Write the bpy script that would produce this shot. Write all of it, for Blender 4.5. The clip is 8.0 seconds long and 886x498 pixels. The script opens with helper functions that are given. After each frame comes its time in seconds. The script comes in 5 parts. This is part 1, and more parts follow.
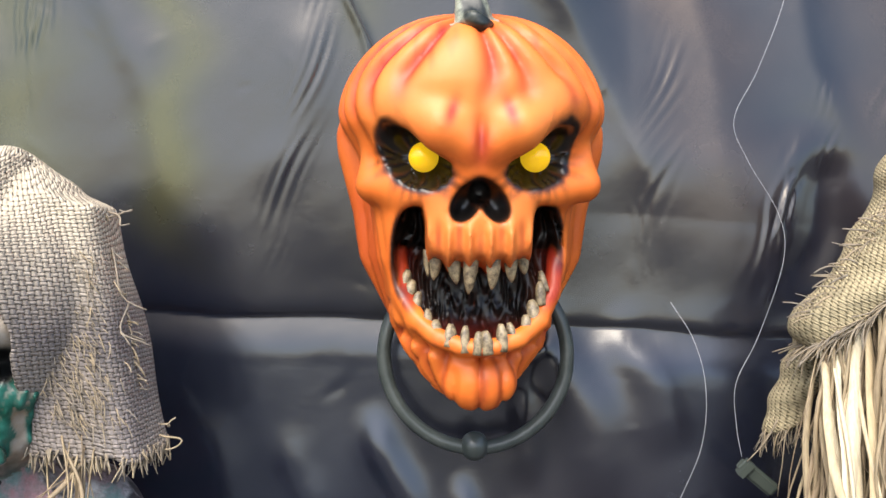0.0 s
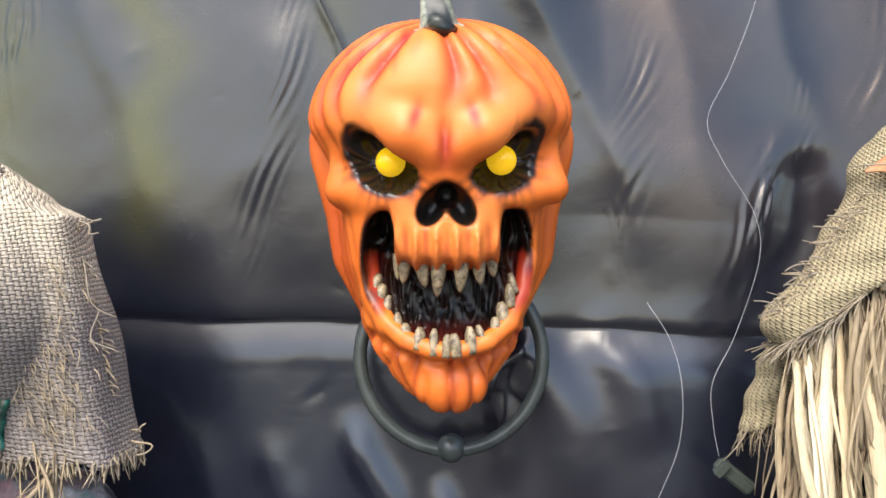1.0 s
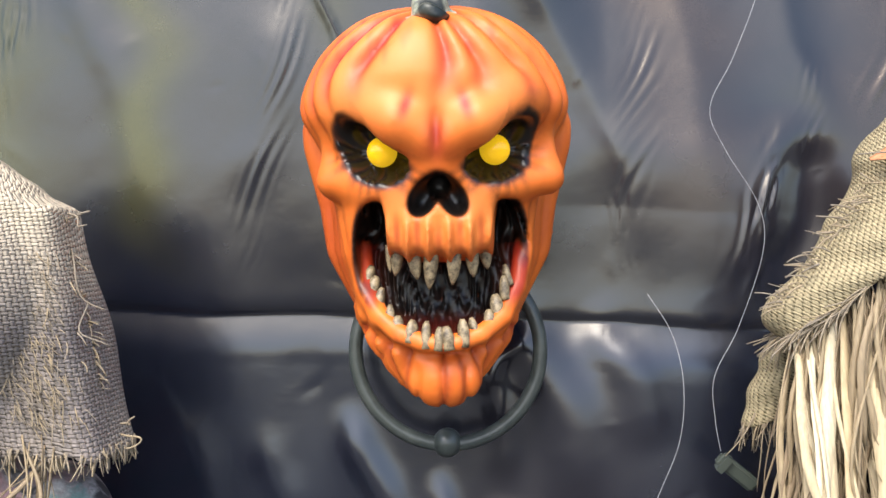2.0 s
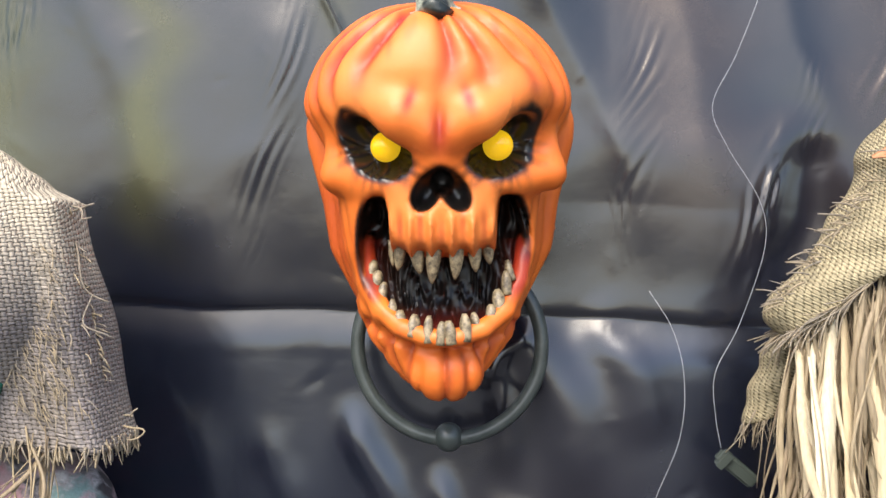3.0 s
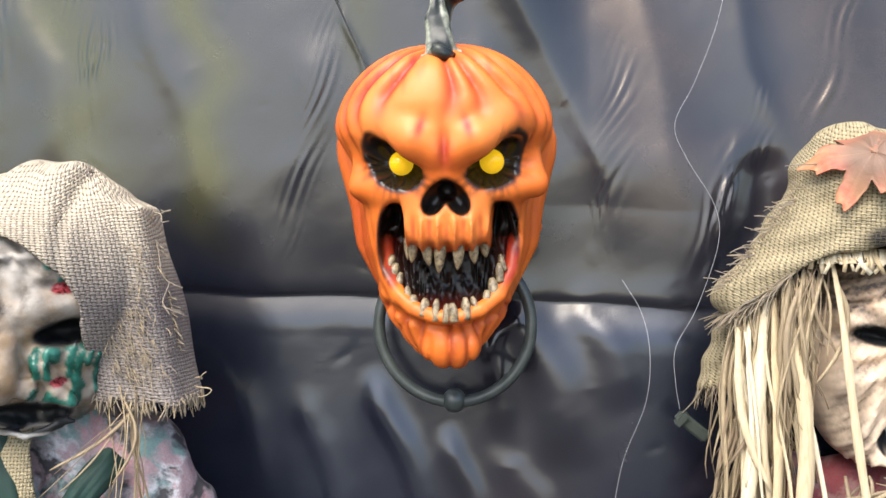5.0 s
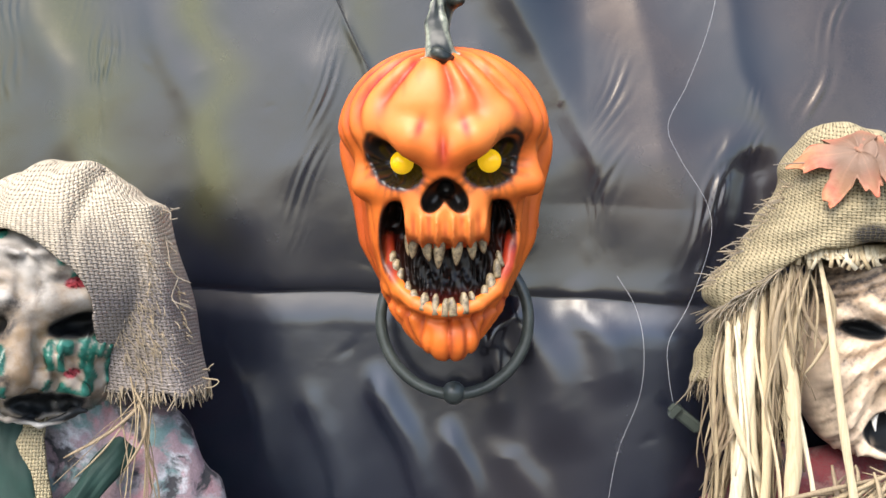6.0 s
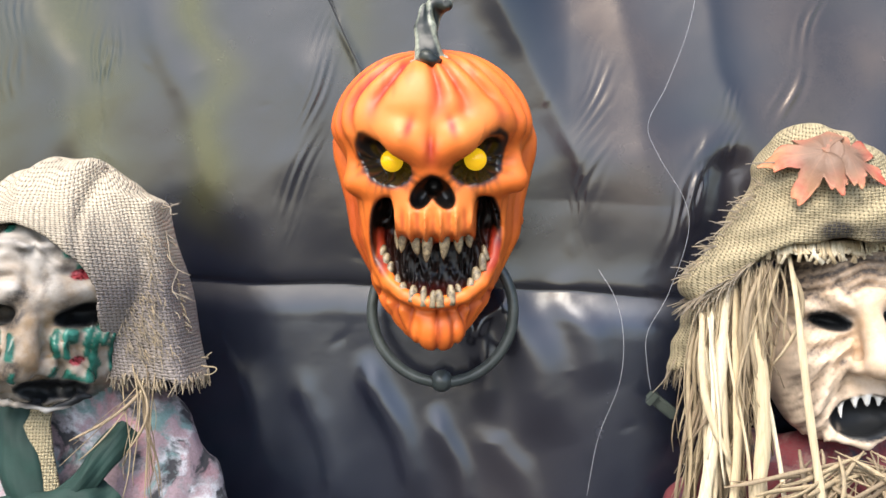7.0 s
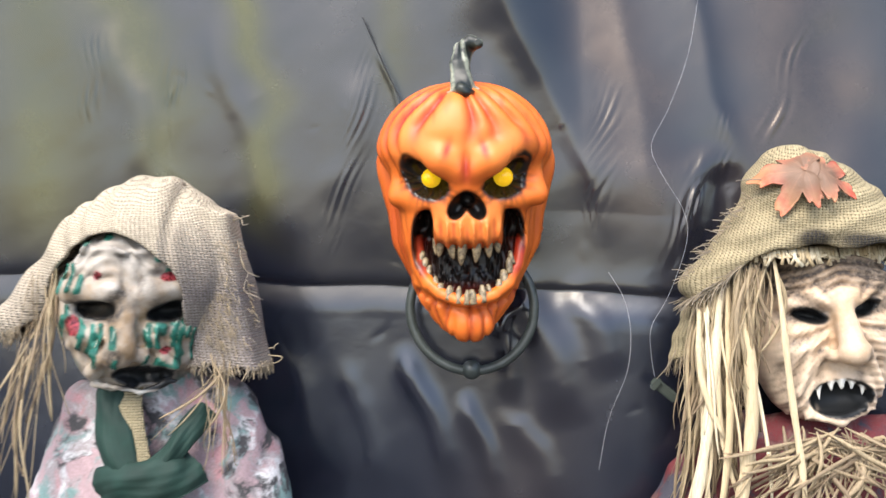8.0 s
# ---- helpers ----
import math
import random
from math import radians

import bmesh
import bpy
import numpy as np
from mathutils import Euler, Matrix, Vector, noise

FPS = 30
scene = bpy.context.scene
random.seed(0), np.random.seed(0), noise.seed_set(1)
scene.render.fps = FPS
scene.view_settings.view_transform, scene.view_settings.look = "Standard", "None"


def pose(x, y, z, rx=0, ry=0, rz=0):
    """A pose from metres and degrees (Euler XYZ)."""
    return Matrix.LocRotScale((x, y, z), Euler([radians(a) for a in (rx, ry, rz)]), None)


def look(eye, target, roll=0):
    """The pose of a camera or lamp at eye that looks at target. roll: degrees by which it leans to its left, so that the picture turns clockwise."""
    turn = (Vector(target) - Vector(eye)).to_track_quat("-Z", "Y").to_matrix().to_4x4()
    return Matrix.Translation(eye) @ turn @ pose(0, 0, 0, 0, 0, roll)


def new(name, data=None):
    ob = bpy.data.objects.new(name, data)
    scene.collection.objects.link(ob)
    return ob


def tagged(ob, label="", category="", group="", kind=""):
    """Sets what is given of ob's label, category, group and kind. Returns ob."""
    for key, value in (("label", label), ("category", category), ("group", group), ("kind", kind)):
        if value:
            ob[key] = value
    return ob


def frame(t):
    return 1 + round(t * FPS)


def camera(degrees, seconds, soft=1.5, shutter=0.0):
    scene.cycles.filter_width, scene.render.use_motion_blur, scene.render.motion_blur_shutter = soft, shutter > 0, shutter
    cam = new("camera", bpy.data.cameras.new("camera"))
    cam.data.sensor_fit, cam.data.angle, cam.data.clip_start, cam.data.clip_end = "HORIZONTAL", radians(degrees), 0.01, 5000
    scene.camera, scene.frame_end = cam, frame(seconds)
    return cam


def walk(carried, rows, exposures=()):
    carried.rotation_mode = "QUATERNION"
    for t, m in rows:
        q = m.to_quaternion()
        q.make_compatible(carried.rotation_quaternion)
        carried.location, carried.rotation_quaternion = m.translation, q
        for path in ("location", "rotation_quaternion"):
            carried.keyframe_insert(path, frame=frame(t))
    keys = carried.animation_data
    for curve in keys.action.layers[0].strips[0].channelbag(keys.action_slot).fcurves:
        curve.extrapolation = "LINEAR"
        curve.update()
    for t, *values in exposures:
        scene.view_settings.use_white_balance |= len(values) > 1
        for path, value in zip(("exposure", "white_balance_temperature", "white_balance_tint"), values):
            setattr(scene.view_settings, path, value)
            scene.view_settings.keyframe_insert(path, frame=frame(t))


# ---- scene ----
cam = camera(55.6, 8.0, 1.5, 0.5)
METRES, EYE, TILT, LEAN, TURN = 0.59, 1.5, 0.0, 0.0, 0.0
ROWS = [
    (0.0, 0.0, 0.0, 0.0, 0.0, 0.0, -0.0),
    (0.5, 0.0428, -0.006, -0.0001, 1.03, 0.35, 0.7),
    (1.0, 0.0798, -0.0083, 0.0009, 1.01, 0.19, 0.86),
    (2.5, 0.1318, 0.0244, -0.009, 2.82, -0.23, 1.02),
    (3.0, 0.1226, 0.0107, -0.01, 2.43, -0.31, 0.63),
    (3.5, 0.116, -0.0708, -0.0008, 1.75, -0.47, 0.23),
    (4.0, 0.1467, -0.1572, -0.0049, 2.18, -0.26, 0.22),
    (4.5, 0.1598, -0.2462, -0.0017, 2.57, -0.35, 0.35),
    (5.0, 0.1679, -0.329, -0.0061, 3.76, -0.62, 0.78),
    (6.5, 0.1949, -0.4145, -0.0174, 4.07, -0.51, 0.8),
    (7.0, 0.2068, -0.4746, -0.012, 3.77, -1.02, 0.64),
    (7.5, 0.2038, -0.5827, 0.0007, 4.07, -0.67, 0.69),
    (8.0, 0.1392, -0.7819, -0.0051, 3.7, -0.68, 0.75),
]
walk(cam, [(t, pose(0, 0, EYE, TILT, LEAN, TURN) @ pose(METRES * x, METRES * y, METRES * z, 90 + pitch, roll, yaw)) for t, x, y, z, yaw, pitch, roll in ROWS])


# ---- light ----
world = bpy.data.worlds.new("sky")
scene.world = world
world.use_nodes = True
_n, _l = world.node_tree.nodes, world.node_tree.links
_sky = _n.new("ShaderNodeTexSky")
_sky.sky_type, _sky.sun_disc = "NISHITA", False
_sky.sun_elevation, _sky.sun_rotation = radians(52), radians(197)
_sky.air_density, _sky.dust_density, _sky.ozone_density = 1.0, 2.5, 1.2
_l.new(_sky.outputs[0], _n["Background"].inputs[0])
_n["Background"].inputs[1].default_value = 0.15
scene.view_settings.exposure = 1.35
sun = new("sun", bpy.data.lights.new("sun", "SUN"))
sun.data.energy, sun.data.angle, sun.data.color = 1.7, radians(40), (1.0, 0.95, 0.87)
sun.matrix_world = look((-1.2, -3.0, 6.6), (0, 0.9, 1.5))


# ---- tools for shapes ----
def smin(a, b, k):
    h = np.clip(0.5 + 0.5 * (b - a) / k, 0, 1)
    return b + (a - b) * h - k * h * (1 - h)


def smax(a, b, k):
    return -smin(-a, -b, k)


def step(a, b, x):
    t = np.clip((x - a) / (b - a), 0, 1)
    return t * t * (3 - 2 * t)


class Field:
    """A block of space sampled on a grid, in which solids are blended."""

    def __init__(self, low, high, cell):
        self.low, self.cell = np.array(low, float), cell
        n = [int((b - a) / cell) + 1 for a, b in zip(low, high)]
        ax = [(a + cell * np.arange(k)).astype(np.float32) for a, k in zip(low, n)]
        self.P = np.meshgrid(*ax, indexing="ij")

    def ball(self, c, r, turn=(0, 0, 0)):
        """Ellipsoid with the radii r, turned by degrees."""
        m = [[float(v) for v in row] for row in Euler([radians(a) for a in turn]).to_matrix()]
        d = [self.P[i] - c[i] for i in range(3)]
        q = [(m[0][i] * d[0] + m[1][i] * d[1] + m[2][i] * d[2]) for i in range(3)]
        k0 = np.sqrt(sum((q[i] / r[i]) ** 2 for i in range(3)))
        k1 = np.sqrt(sum((q[i] / r[i] ** 2) ** 2 for i in range(3))) + 1e-6
        return k0 * (k0 - 1) / k1

    def rod(self, a, b, r0, r1=None):
        """Rounded rod from a to b, tapering from r0 to r1."""
        r1 = r0 if r1 is None else r1
        ab = [b[i] - a[i] for i in range(3)]
        L = sum(v * v for v in ab)
        t = np.clip(sum((self.P[i] - a[i]) * ab[i] for i in range(3)) / L, 0, 1)
        return np.sqrt(sum((self.P[i] - a[i] - t * ab[i]) ** 2 for i in range(3))) - (r0 + (r1 - r0) * t)

    def skin(self, f, soft=2):
        """Points and quads of the surface f = 0."""
        ins = f < 0
        A = np.array(f.shape) - 1
        cs = [(i, j, k) for i in (0, 1) for j in (0, 1) for k in (0, 1)]
        def at(g, c):
            return g[c[0]:c[0] + A[0], c[1]:c[1] + A[1], c[2]:c[2] + A[2]]
        cnt = sum(at(ins, c).astype(np.int8) for c in cs)
        idx = np.argwhere((cnt > 0) & (cnt < 8))
        ids = -np.ones(A, int)
        ids[tuple(idx.T)] = np.arange(len(idx))
        vals = {c: f[idx[:, 0] + c[0], idx[:, 1] + c[1], idx[:, 2] + c[2]] for c in cs}
        acc, num = np.zeros((len(idx), 3)), np.zeros(len(idx))
        for c in cs:
            for ax in range(3):
                if c[ax]:
                    continue
                d = tuple(1 if i == ax else c[i] for i in range(3))
                a, b = vals[c], vals[d]
                hit = (a < 0) != (b < 0)
                t = np.where(hit, a / np.where(hit, a - b, 1), 0)
                p = np.tile(np.array(c, float), (len(idx), 1))
                p[:, ax] = t
                acc += p * hit[:, None]
                num += hit
        pts = self.low + self.cell * (idx + acc / num[:, None])
        quads = []
        for ax in range(3):
            u, v = [(1, 2), (2, 0), (0, 1)][ax]
            lo = [slice(1, A[i]) for i in range(3)]
            lo[ax] = slice(0, A[ax])
            hi = list(lo)
            hi[ax] = slice(1, A[ax] + 1)
            a, b = ins[tuple(lo)], ins[tuple(hi)]
            for flip, m in ((0, a & ~b), (1, ~a & b)):
                e = np.argwhere(m)
                if not len(e):
                    continue
                for i in range(3):
                    if i != ax:
                        e[:, i] += 1
                du, dv = np.eye(3, dtype=int)[u], np.eye(3, dtype=int)[v]
                q = [ids[tuple((e - x).T)] for x in (du * 0, du, du + dv, dv)]
                q = np.stack(q[::-1] if flip else q, 1)
                quads.append(q)
        quads = np.concatenate(quads)
        ends = np.concatenate([quads[:, [i, (i + 1) % 4]] for i in range(4)])
        ends = np.concatenate([ends, ends[:, ::-1]])
        count = np.bincount(ends[:, 0], minlength=len(pts))[:, None] + 1e-9
        for _ in range(soft):
            mean = np.stack([np.bincount(ends[:, 0], weights=pts[ends[:, 1], i], minlength=len(pts)) for i in range(3)], 1) / count
            pts = 0.5 * pts + 0.5 * mean
        return pts, quads

    def sample(self, g, pts):
        """The value of the grid g at the points."""
        q = (pts - self.low) / self.cell
        i = np.clip(q.astype(int), 0, np.array(g.shape) - 2)
        f = q - i
        out = 0
        for c in [(a, b, d) for a in (0, 1) for b in (0, 1) for d in (0, 1)]:
            w = np.prod(np.where(np.array(c), f, 1 - f), axis=1)
            out = out + w * g[i[:, 0] + c[0], i[:, 1] + c[1], i[:, 2] + c[2]]
        return out


def mesh_of(name, pts, faces, smooth=True):
    me = bpy.data.meshes.new(name)
    me.from_pydata(np.asarray(pts).tolist(), [], np.asarray(faces).tolist() if not isinstance(faces, list) else faces)
    if smooth:
        me.polygons.foreach_set("use_smooth", np.ones(len(me.polygons), bool))
    me.update()
    return me


def put(name, me, material=None, parent=None, label="", at=None):
    """Links a mesh as one object, under a parent if one is given."""
    ob = new(name, me)
    if material and not me.materials:
        me.materials.append(material)
    if at is not None:
        ob.matrix_world = at
    if parent is not None:
        ob.parent = parent
    if label:
        ob["label"] = label
    return ob


def paint(me, name, values):
    """A layer of paint, one value a point."""
    a = me.attributes.new(name, "FLOAT", "POINT")
    a.data.foreach_set("value", np.asarray(values, np.float32))


def fuzz(P, scale, seed=0):
    """Smooth noise from a few waves, -1 to 1, over arrays of places."""
    r = np.random.RandomState(seed)
    out = 0
    for i in range(9):
        d = r.normal(size=3)
        d *= scale * (0.6 + 0.25 * i) / np.linalg.norm(d)
        out = out + np.sin(P[0] * float(d[0]) + P[1] * float(d[1]) + P[2] * float(d[2]) + float(r.uniform(0, 6.28))) / (1 + 0.25 * i)
    return out / 3.2


# ---- materials ----
def mat(name, base=(0.5, 0.5, 0.5), rough=0.5, metal=0.0, spec=0.5):
    m = bpy.data.materials.new(name)
    m.use_nodes = True
    b = m.node_tree.nodes["Principled BSDF"]
    b.inputs["Base Color"].default_value = (*base, 1)
    b.inputs["Roughness"].default_value = rough
    b.inputs["Metallic"].default_value = metal
    b.inputs["Specular IOR Level"].default_value = spec
    return m


def node(m, kind, **kw):
    n = m.node_tree.nodes.new("ShaderNode" + kind)
    for k, v in kw.items():
        n.inputs[k.replace("_", " ")].default_value = v
    return n


def join(m, a, b):
    m.node_tree.links.new(a, b)


def bsdf(m):
    return m.node_tree.nodes["Principled BSDF"]


def coord(m, which="Object"):
    return node(m, "TexCoord").outputs[which]


def noise_tex(m, scale, detail=4.0, rough=0.55, vec=None):
    n = node(m, "TexNoise", Scale=scale, Detail=detail, Roughness=rough)
    join(m, vec or coord(m), n.inputs["Vector"])
    return n.outputs["Fac"]


def remap(m, fac, a, b, lo=0.0, hi=1.0):
    n = node(m, "MapRange")
    for k, v in zip((1, 2, 3, 4), (a, b, lo, hi)):
        n.inputs[k].default_value = v
    join(m, fac, n.inputs[0])
    return n.outputs[0]


def mix(m, fac, a, b, how="MIX"):
    n = m.node_tree.nodes.new("ShaderNodeMix")
    n.data_type, n.blend_type = "RGBA", how
    for sock, v in ((n.inputs[0], fac), (n.inputs[6], a), (n.inputs[7], b)):
        if hasattr(v, "is_linked"):
            join(m, v, sock)
        else:
            sock.default_value = v if isinstance(v, float) else (*v, 1)
    return n.outputs[2]


def maths(m, how, a, b):
    n = m.node_tree.nodes.new("ShaderNodeMath")
    n.operation = how
    for sock, v in zip(n.inputs, (a, b)):
        if hasattr(v, "is_linked"):
            join(m, v, sock)
        else:
            sock.default_value = v
    return n.outputs[0]


def layer(m, name):
    n = m.node_tree.nodes.new("ShaderNodeAttribute")
    n.attribute_name = name
    return n.outputs["Fac"]


def bump(m, fac, strength, dist, chain=None):
    n = node(m, "Bump", Strength=strength, Distance=dist)
    join(m, fac, n.inputs["Height"])
    if chain:
        join(m, chain, n.inputs["Normal"])
    return n.outputs["Normal"]


def finish(m, color=None, rough=None, normal=None):
    for k, v in (("Base Color", color), ("Roughness", rough), ("Normal", normal)):
        if v is not None:
            join(m, v, bsdf(m).inputs[k])
    return m


def plastic_sheet():
    """Thin black film, scuffed; layers olive, brown and lower paint coloured reflections into it."""
    m = mat("black_plastic_sheet", (0.010, 0.0105, 0.012), 0.25, 0, 0.95)
    co = coord(m)
    n1 = noise_tex(m, 9, 5, 0.6, co)
    n2 = noise_tex(m, 120, 3, 0.6, co)
    n3 = noise_tex(m, 1.7, 3, 0.5, co)
    n4 = noise_tex(m, 900, 2, 0.5, co)
    rough = maths(m, "ADD", remap(m, n1, 0.3, 0.7, 0.17, 0.27), remap(m, n3, 0.3, 0.7, -0.03, 0.05))
    col = mix(m, remap(m, n1, 0.35, 0.75), (0.0055, 0.0070, 0.0135), (0.010, 0.0120, 0.020))
    # olive and brown reflections of the surroundings, painted into the base colour
    for name, sheen in (("olive", (0.062, 0.058, 0.016)), ("brown", (0.062, 0.045, 0.037))):
        mottled = maths(m, "MULTIPLY", layer(m, name), remap(m, n1, 0.25, 0.75, 0.45, 1.0))
        col = mix(m, maths(m, "MULTIPLY", mottled, remap(m, n4, 0.3, 0.7, 0.7, 1.0)), col, sheen)
    # shine tinted warm above and bluish below, standing in for coloured surroundings
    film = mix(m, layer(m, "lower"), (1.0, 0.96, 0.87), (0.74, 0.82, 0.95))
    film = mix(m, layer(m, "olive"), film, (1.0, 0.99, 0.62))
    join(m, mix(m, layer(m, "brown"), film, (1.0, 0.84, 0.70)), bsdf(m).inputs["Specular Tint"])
    nrm = bump(m, n2, 0.04, 0.002, bump(m, n1, 0.09, 0.01))
    return finish(m, col, rough, nrm)


def orange_paint():
    m = mat("orange_painted_resin", (0.8, 0.2, 0.03), 0.42, 0, 0.4)
    co = coord(m)
    n1 = noise_tex(m, 14, 4, 0.6, co)
    n2 = noise_tex(m, 90, 3, 0.6, co)
    base = mix(m, remap(m, n1, 0.3, 0.7), (0.66, 0.125, 0.014), (0.78, 0.19, 0.028))
    base = mix(m, layer(m, "pale"), base, (0.84, 0.27, 0.060))
    red = maths(m, "MULTIPLY", layer(m, "red"), remap(m, n1, 0.25, 0.5, 0.8, 1.0))
    base = mix(m, red, base, (0.31, 0.024, 0.011))
    stain = maths(m, "MULTIPLY", layer(m, "stain"), remap(m, n2, 0.3, 0.65, 0.3, 1.0))
    base = mix(m, stain, base, (0.06, 0.018, 0.008))
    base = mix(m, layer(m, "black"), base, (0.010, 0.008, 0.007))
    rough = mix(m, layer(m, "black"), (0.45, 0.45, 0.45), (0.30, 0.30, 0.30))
    return finish(m, base, rough, bump(m, n2, 0.12, 0.002))


def teeth_paint():
    m = mat("stained_tooth_paint", (0.4, 0.3, 0.16), 0.42)
    co = coord(m)
    n1 = noise_tex(m, 160, 4, 0.65, co)
    col = mix(m, remap(m, n1, 0.35, 0.65), (0.060, 0.042, 0.024), (0.33, 0.255, 0.145))
    return finish(m, col, None, bump(m, n1, 0.3, 0.002))


def stem_paint():
    m = mat("grey_green_stem_paint", (0.2, 0.22, 0.15), 0.4)
    co = coord(m)
    n1 = noise_tex(m, 60, 5, 0.7, co)
    col = mix(m, maths(m, "MULTIPLY", layer(m, "ridge"), remap(m, n1, 0.35, 0.55)), (0.012, 0.016, 0.013), (0.34, 0.36, 0.27))
    return finish(m, col, None, bump(m, n1, 0.3, 0.002))

def weave(name, pitch, thread, hole, grey, rough=0.9):
    """Coarse plain weave over the layers u and v, in metres, with a darker dye."""
    m = mat(name, thread, rough, 0, 0.2)
    co = coord(m)
    wob = noise_tex(m, 55, 2, 0.5, co)
    k = 3.14159 / pitch
    def wave(which):
        a = maths(m, "ADD", layer(m, which), remap(m, wob, 0, 1, -0.0012, 0.0012))
        return maths(m, "SINE", maths(m, "MULTIPLY", a, k), 0.0)
    su, sv = wave("u"), wave("v")
    au, av = maths(m, "ABSOLUTE", su, 0.0), maths(m, "ABSOLUTE", sv, 0.0)
    par = remap(m, maths(m, "MULTIPLY", su, sv), -0.25, 0.25)
    n = m.node_tree.nodes.new("ShaderNodeMix")
    for sock, v in ((n.inputs[0], par), (n.inputs[2], au), (n.inputs[3], av)):
        join(m, v, sock)
    h = n.outputs[0]
    gap = maths(m, "MAXIMUM", au, av)
    n1, n2 = noise_tex(m, 12, 4, 0.6, co), noise_tex(m, 260, 3, 0.6, co)
    tone = mix(m, remap(m, n2, 0.25, 0.75), tuple(c * 0.62 for c in thread), tuple(min(1, c * 1.25) for c in thread))
    tone = mix(m, layer(m, "dye"), tone, mix(m, remap(m, n2, 0.3, 0.7), tuple(c * 0.6 for c in grey), tuple(c * 1.35 for c in grey)))
    tone = mix(m, remap(m, n1, 0.5, 0.8, 0.0, 0.45), tone, tuple(c * 0.55 for c in thread))
    col = mix(m, remap(m, h, 0.10, 0.55, 0.8, 0.0), tone, tuple(c * 0.45 for c in thread))
    col = mix(m, remap(m, gap, 0.30, 0.62, 1.0, 0.0), col, hole)
    return finish(m, col, None, bump(m, h, 0.9, pitch * 0.45, bump(m, n2, 0.3, 0.001)))


def patched(name, stops, scale, rough=0.8, bumpy=0.3):
    """Cloth stained with several colours in blots."""
    m = mat(name, stops[0], rough, 0, 0.25)
    co = coord(m)
    warp = node(m, "TexNoise", Scale=scale * 0.7, Detail=3.0)
    join(m, co, warp.inputs["Vector"])
    mixv = m.node_tree.nodes.new("ShaderNodeVectorMath")
    mixv.operation = "ADD"
    sc = m.node_tree.nodes.new("ShaderNodeVectorMath")
    sc.operation = "SCALE"
    sc.inputs[3].default_value = 0.10
    join(m, warp.outputs["Color"], sc.inputs[0])
    join(m, co, mixv.inputs[0])
    join(m, sc.outputs[0], mixv.inputs[1])
    col = None
    for i, c in enumerate(stops):
        if col is None:
            col = mix(m, 0.0, c, c)
            continue
        shift = m.node_tree.nodes.new("ShaderNodeVectorMath")
        shift.operation = "ADD"
        shift.inputs[1].default_value = (3.7 * i, 1.3 * i, 7.1 * i)
        join(m, mixv.outputs[0], shift.inputs[0])
        f = remap(m, noise_tex(m, scale * (0.8 + 0.23 * i), 5, 0.6, shift.outputs[0]), 0.52, 0.60)
        col = mix(m, f, col, c)
    fine = noise_tex(m, 300, 3, 0.6, co)
    col = mix(m, remap(m, fine, 0.3, 0.7, 0.0, 0.35), col, (0.10, 0.09, 0.085))
    return finish(m, col, None, bump(m, noise_tex(m, scale * 1.6, 5, 0.6, co), bumpy, 0.02))


def straw(name, a, b):
    m = mat(name, a, 0.6, 0, 0.35)
    co = coord(m)
    n = m.node_tree.nodes.new("ShaderNodeNewGeometry")
    oi = m.node_tree.nodes.new("ShaderNodeObjectInfo")
    r = maths(m, "FRACT", maths(m, "ADD", n.outputs["Random Per Island"], oi.outputs["Random"]), 0.0)
    mp = node(m, "Mapping")
    mp.inputs["Scale"].default_value = (1.0, 1.0, 0.06)
    join(m, co, mp.inputs["Vector"])
    fib = noise_tex(m, 420, 3, 0.6, mp.outputs[0])
    col = mix(m, r, a, b)
    col = mix(m, remap(m, fib, 0.35, 0.75, 0.0, 0.55), col, tuple(c * 0.5 for c in b))
    return finish(m, col, None, bump(m, fib, 0.15, 0.001))


def latex(name, base, pale, dark):
    """Painted rubber mask with washes in the layers."""
    m = mat(name, base, 0.5, 0, 0.35)
    co = coord(m)
    n1, n2 = noise_tex(m, 22, 5, 0.65, co), noise_tex(m, 140, 4, 0.6, co)
    col = mix(m, remap(m, n1, 0.35, 0.65), base, pale)
    col = mix(m, layer(m, "pale"), col, pale)
    col = mix(m, maths(m, "MULTIPLY", layer(m, "wash"), remap(m, n2, 0.25, 0.6, 0.45, 1.0)), col, dark)
    col = mix(m, layer(m, "green"), col, mix(m, remap(m, n1, 0.4, 0.6), (0.007, 0.065, 0.044), (0.035, 0.165, 0.125)))
    col = mix(m, layer(m, "red"), col, mix(m, remap(m, n2, 0.4, 0.6), (0.07, 0.008, 0.010), (0.32, 0.05, 0.06)))
    col = mix(m, layer(m, "white"), col, (0.78, 0.76, 0.70))
    col = mix(m, layer(m, "hole"), col, (0.012, 0.013, 0.014))
    wet = maths(m, "MAXIMUM", layer(m, "green"), layer(m, "red"))
    return finish(m, col, remap(m, wet, 0.2, 0.8, 0.52, 0.20), bump(m, n2, 0.2, 0.002))


PLASTIC, ORANGE, TOOTH, STEM = plastic_sheet(), orange_paint(), teeth_paint(), stem_paint()
RING = mat("dark_grey_rubber", (0.030, 0.036, 0.034), 0.30)
finish(RING, mix(RING, remap(RING, noise_tex(RING, 60), 0.3, 0.7), (0.032, 0.040, 0.037), (0.060, 0.070, 0.064)))
EYE_GLOW = mat("yellow_glass_eye", (0.85, 0.42, 0.0), 0.08)
bsdf(EYE_GLOW).inputs["Emission Color"].default_value = (1.0, 0.60, 0.02, 1)
bsdf(EYE_GLOW).inputs["Emission Strength"].default_value = 0.20
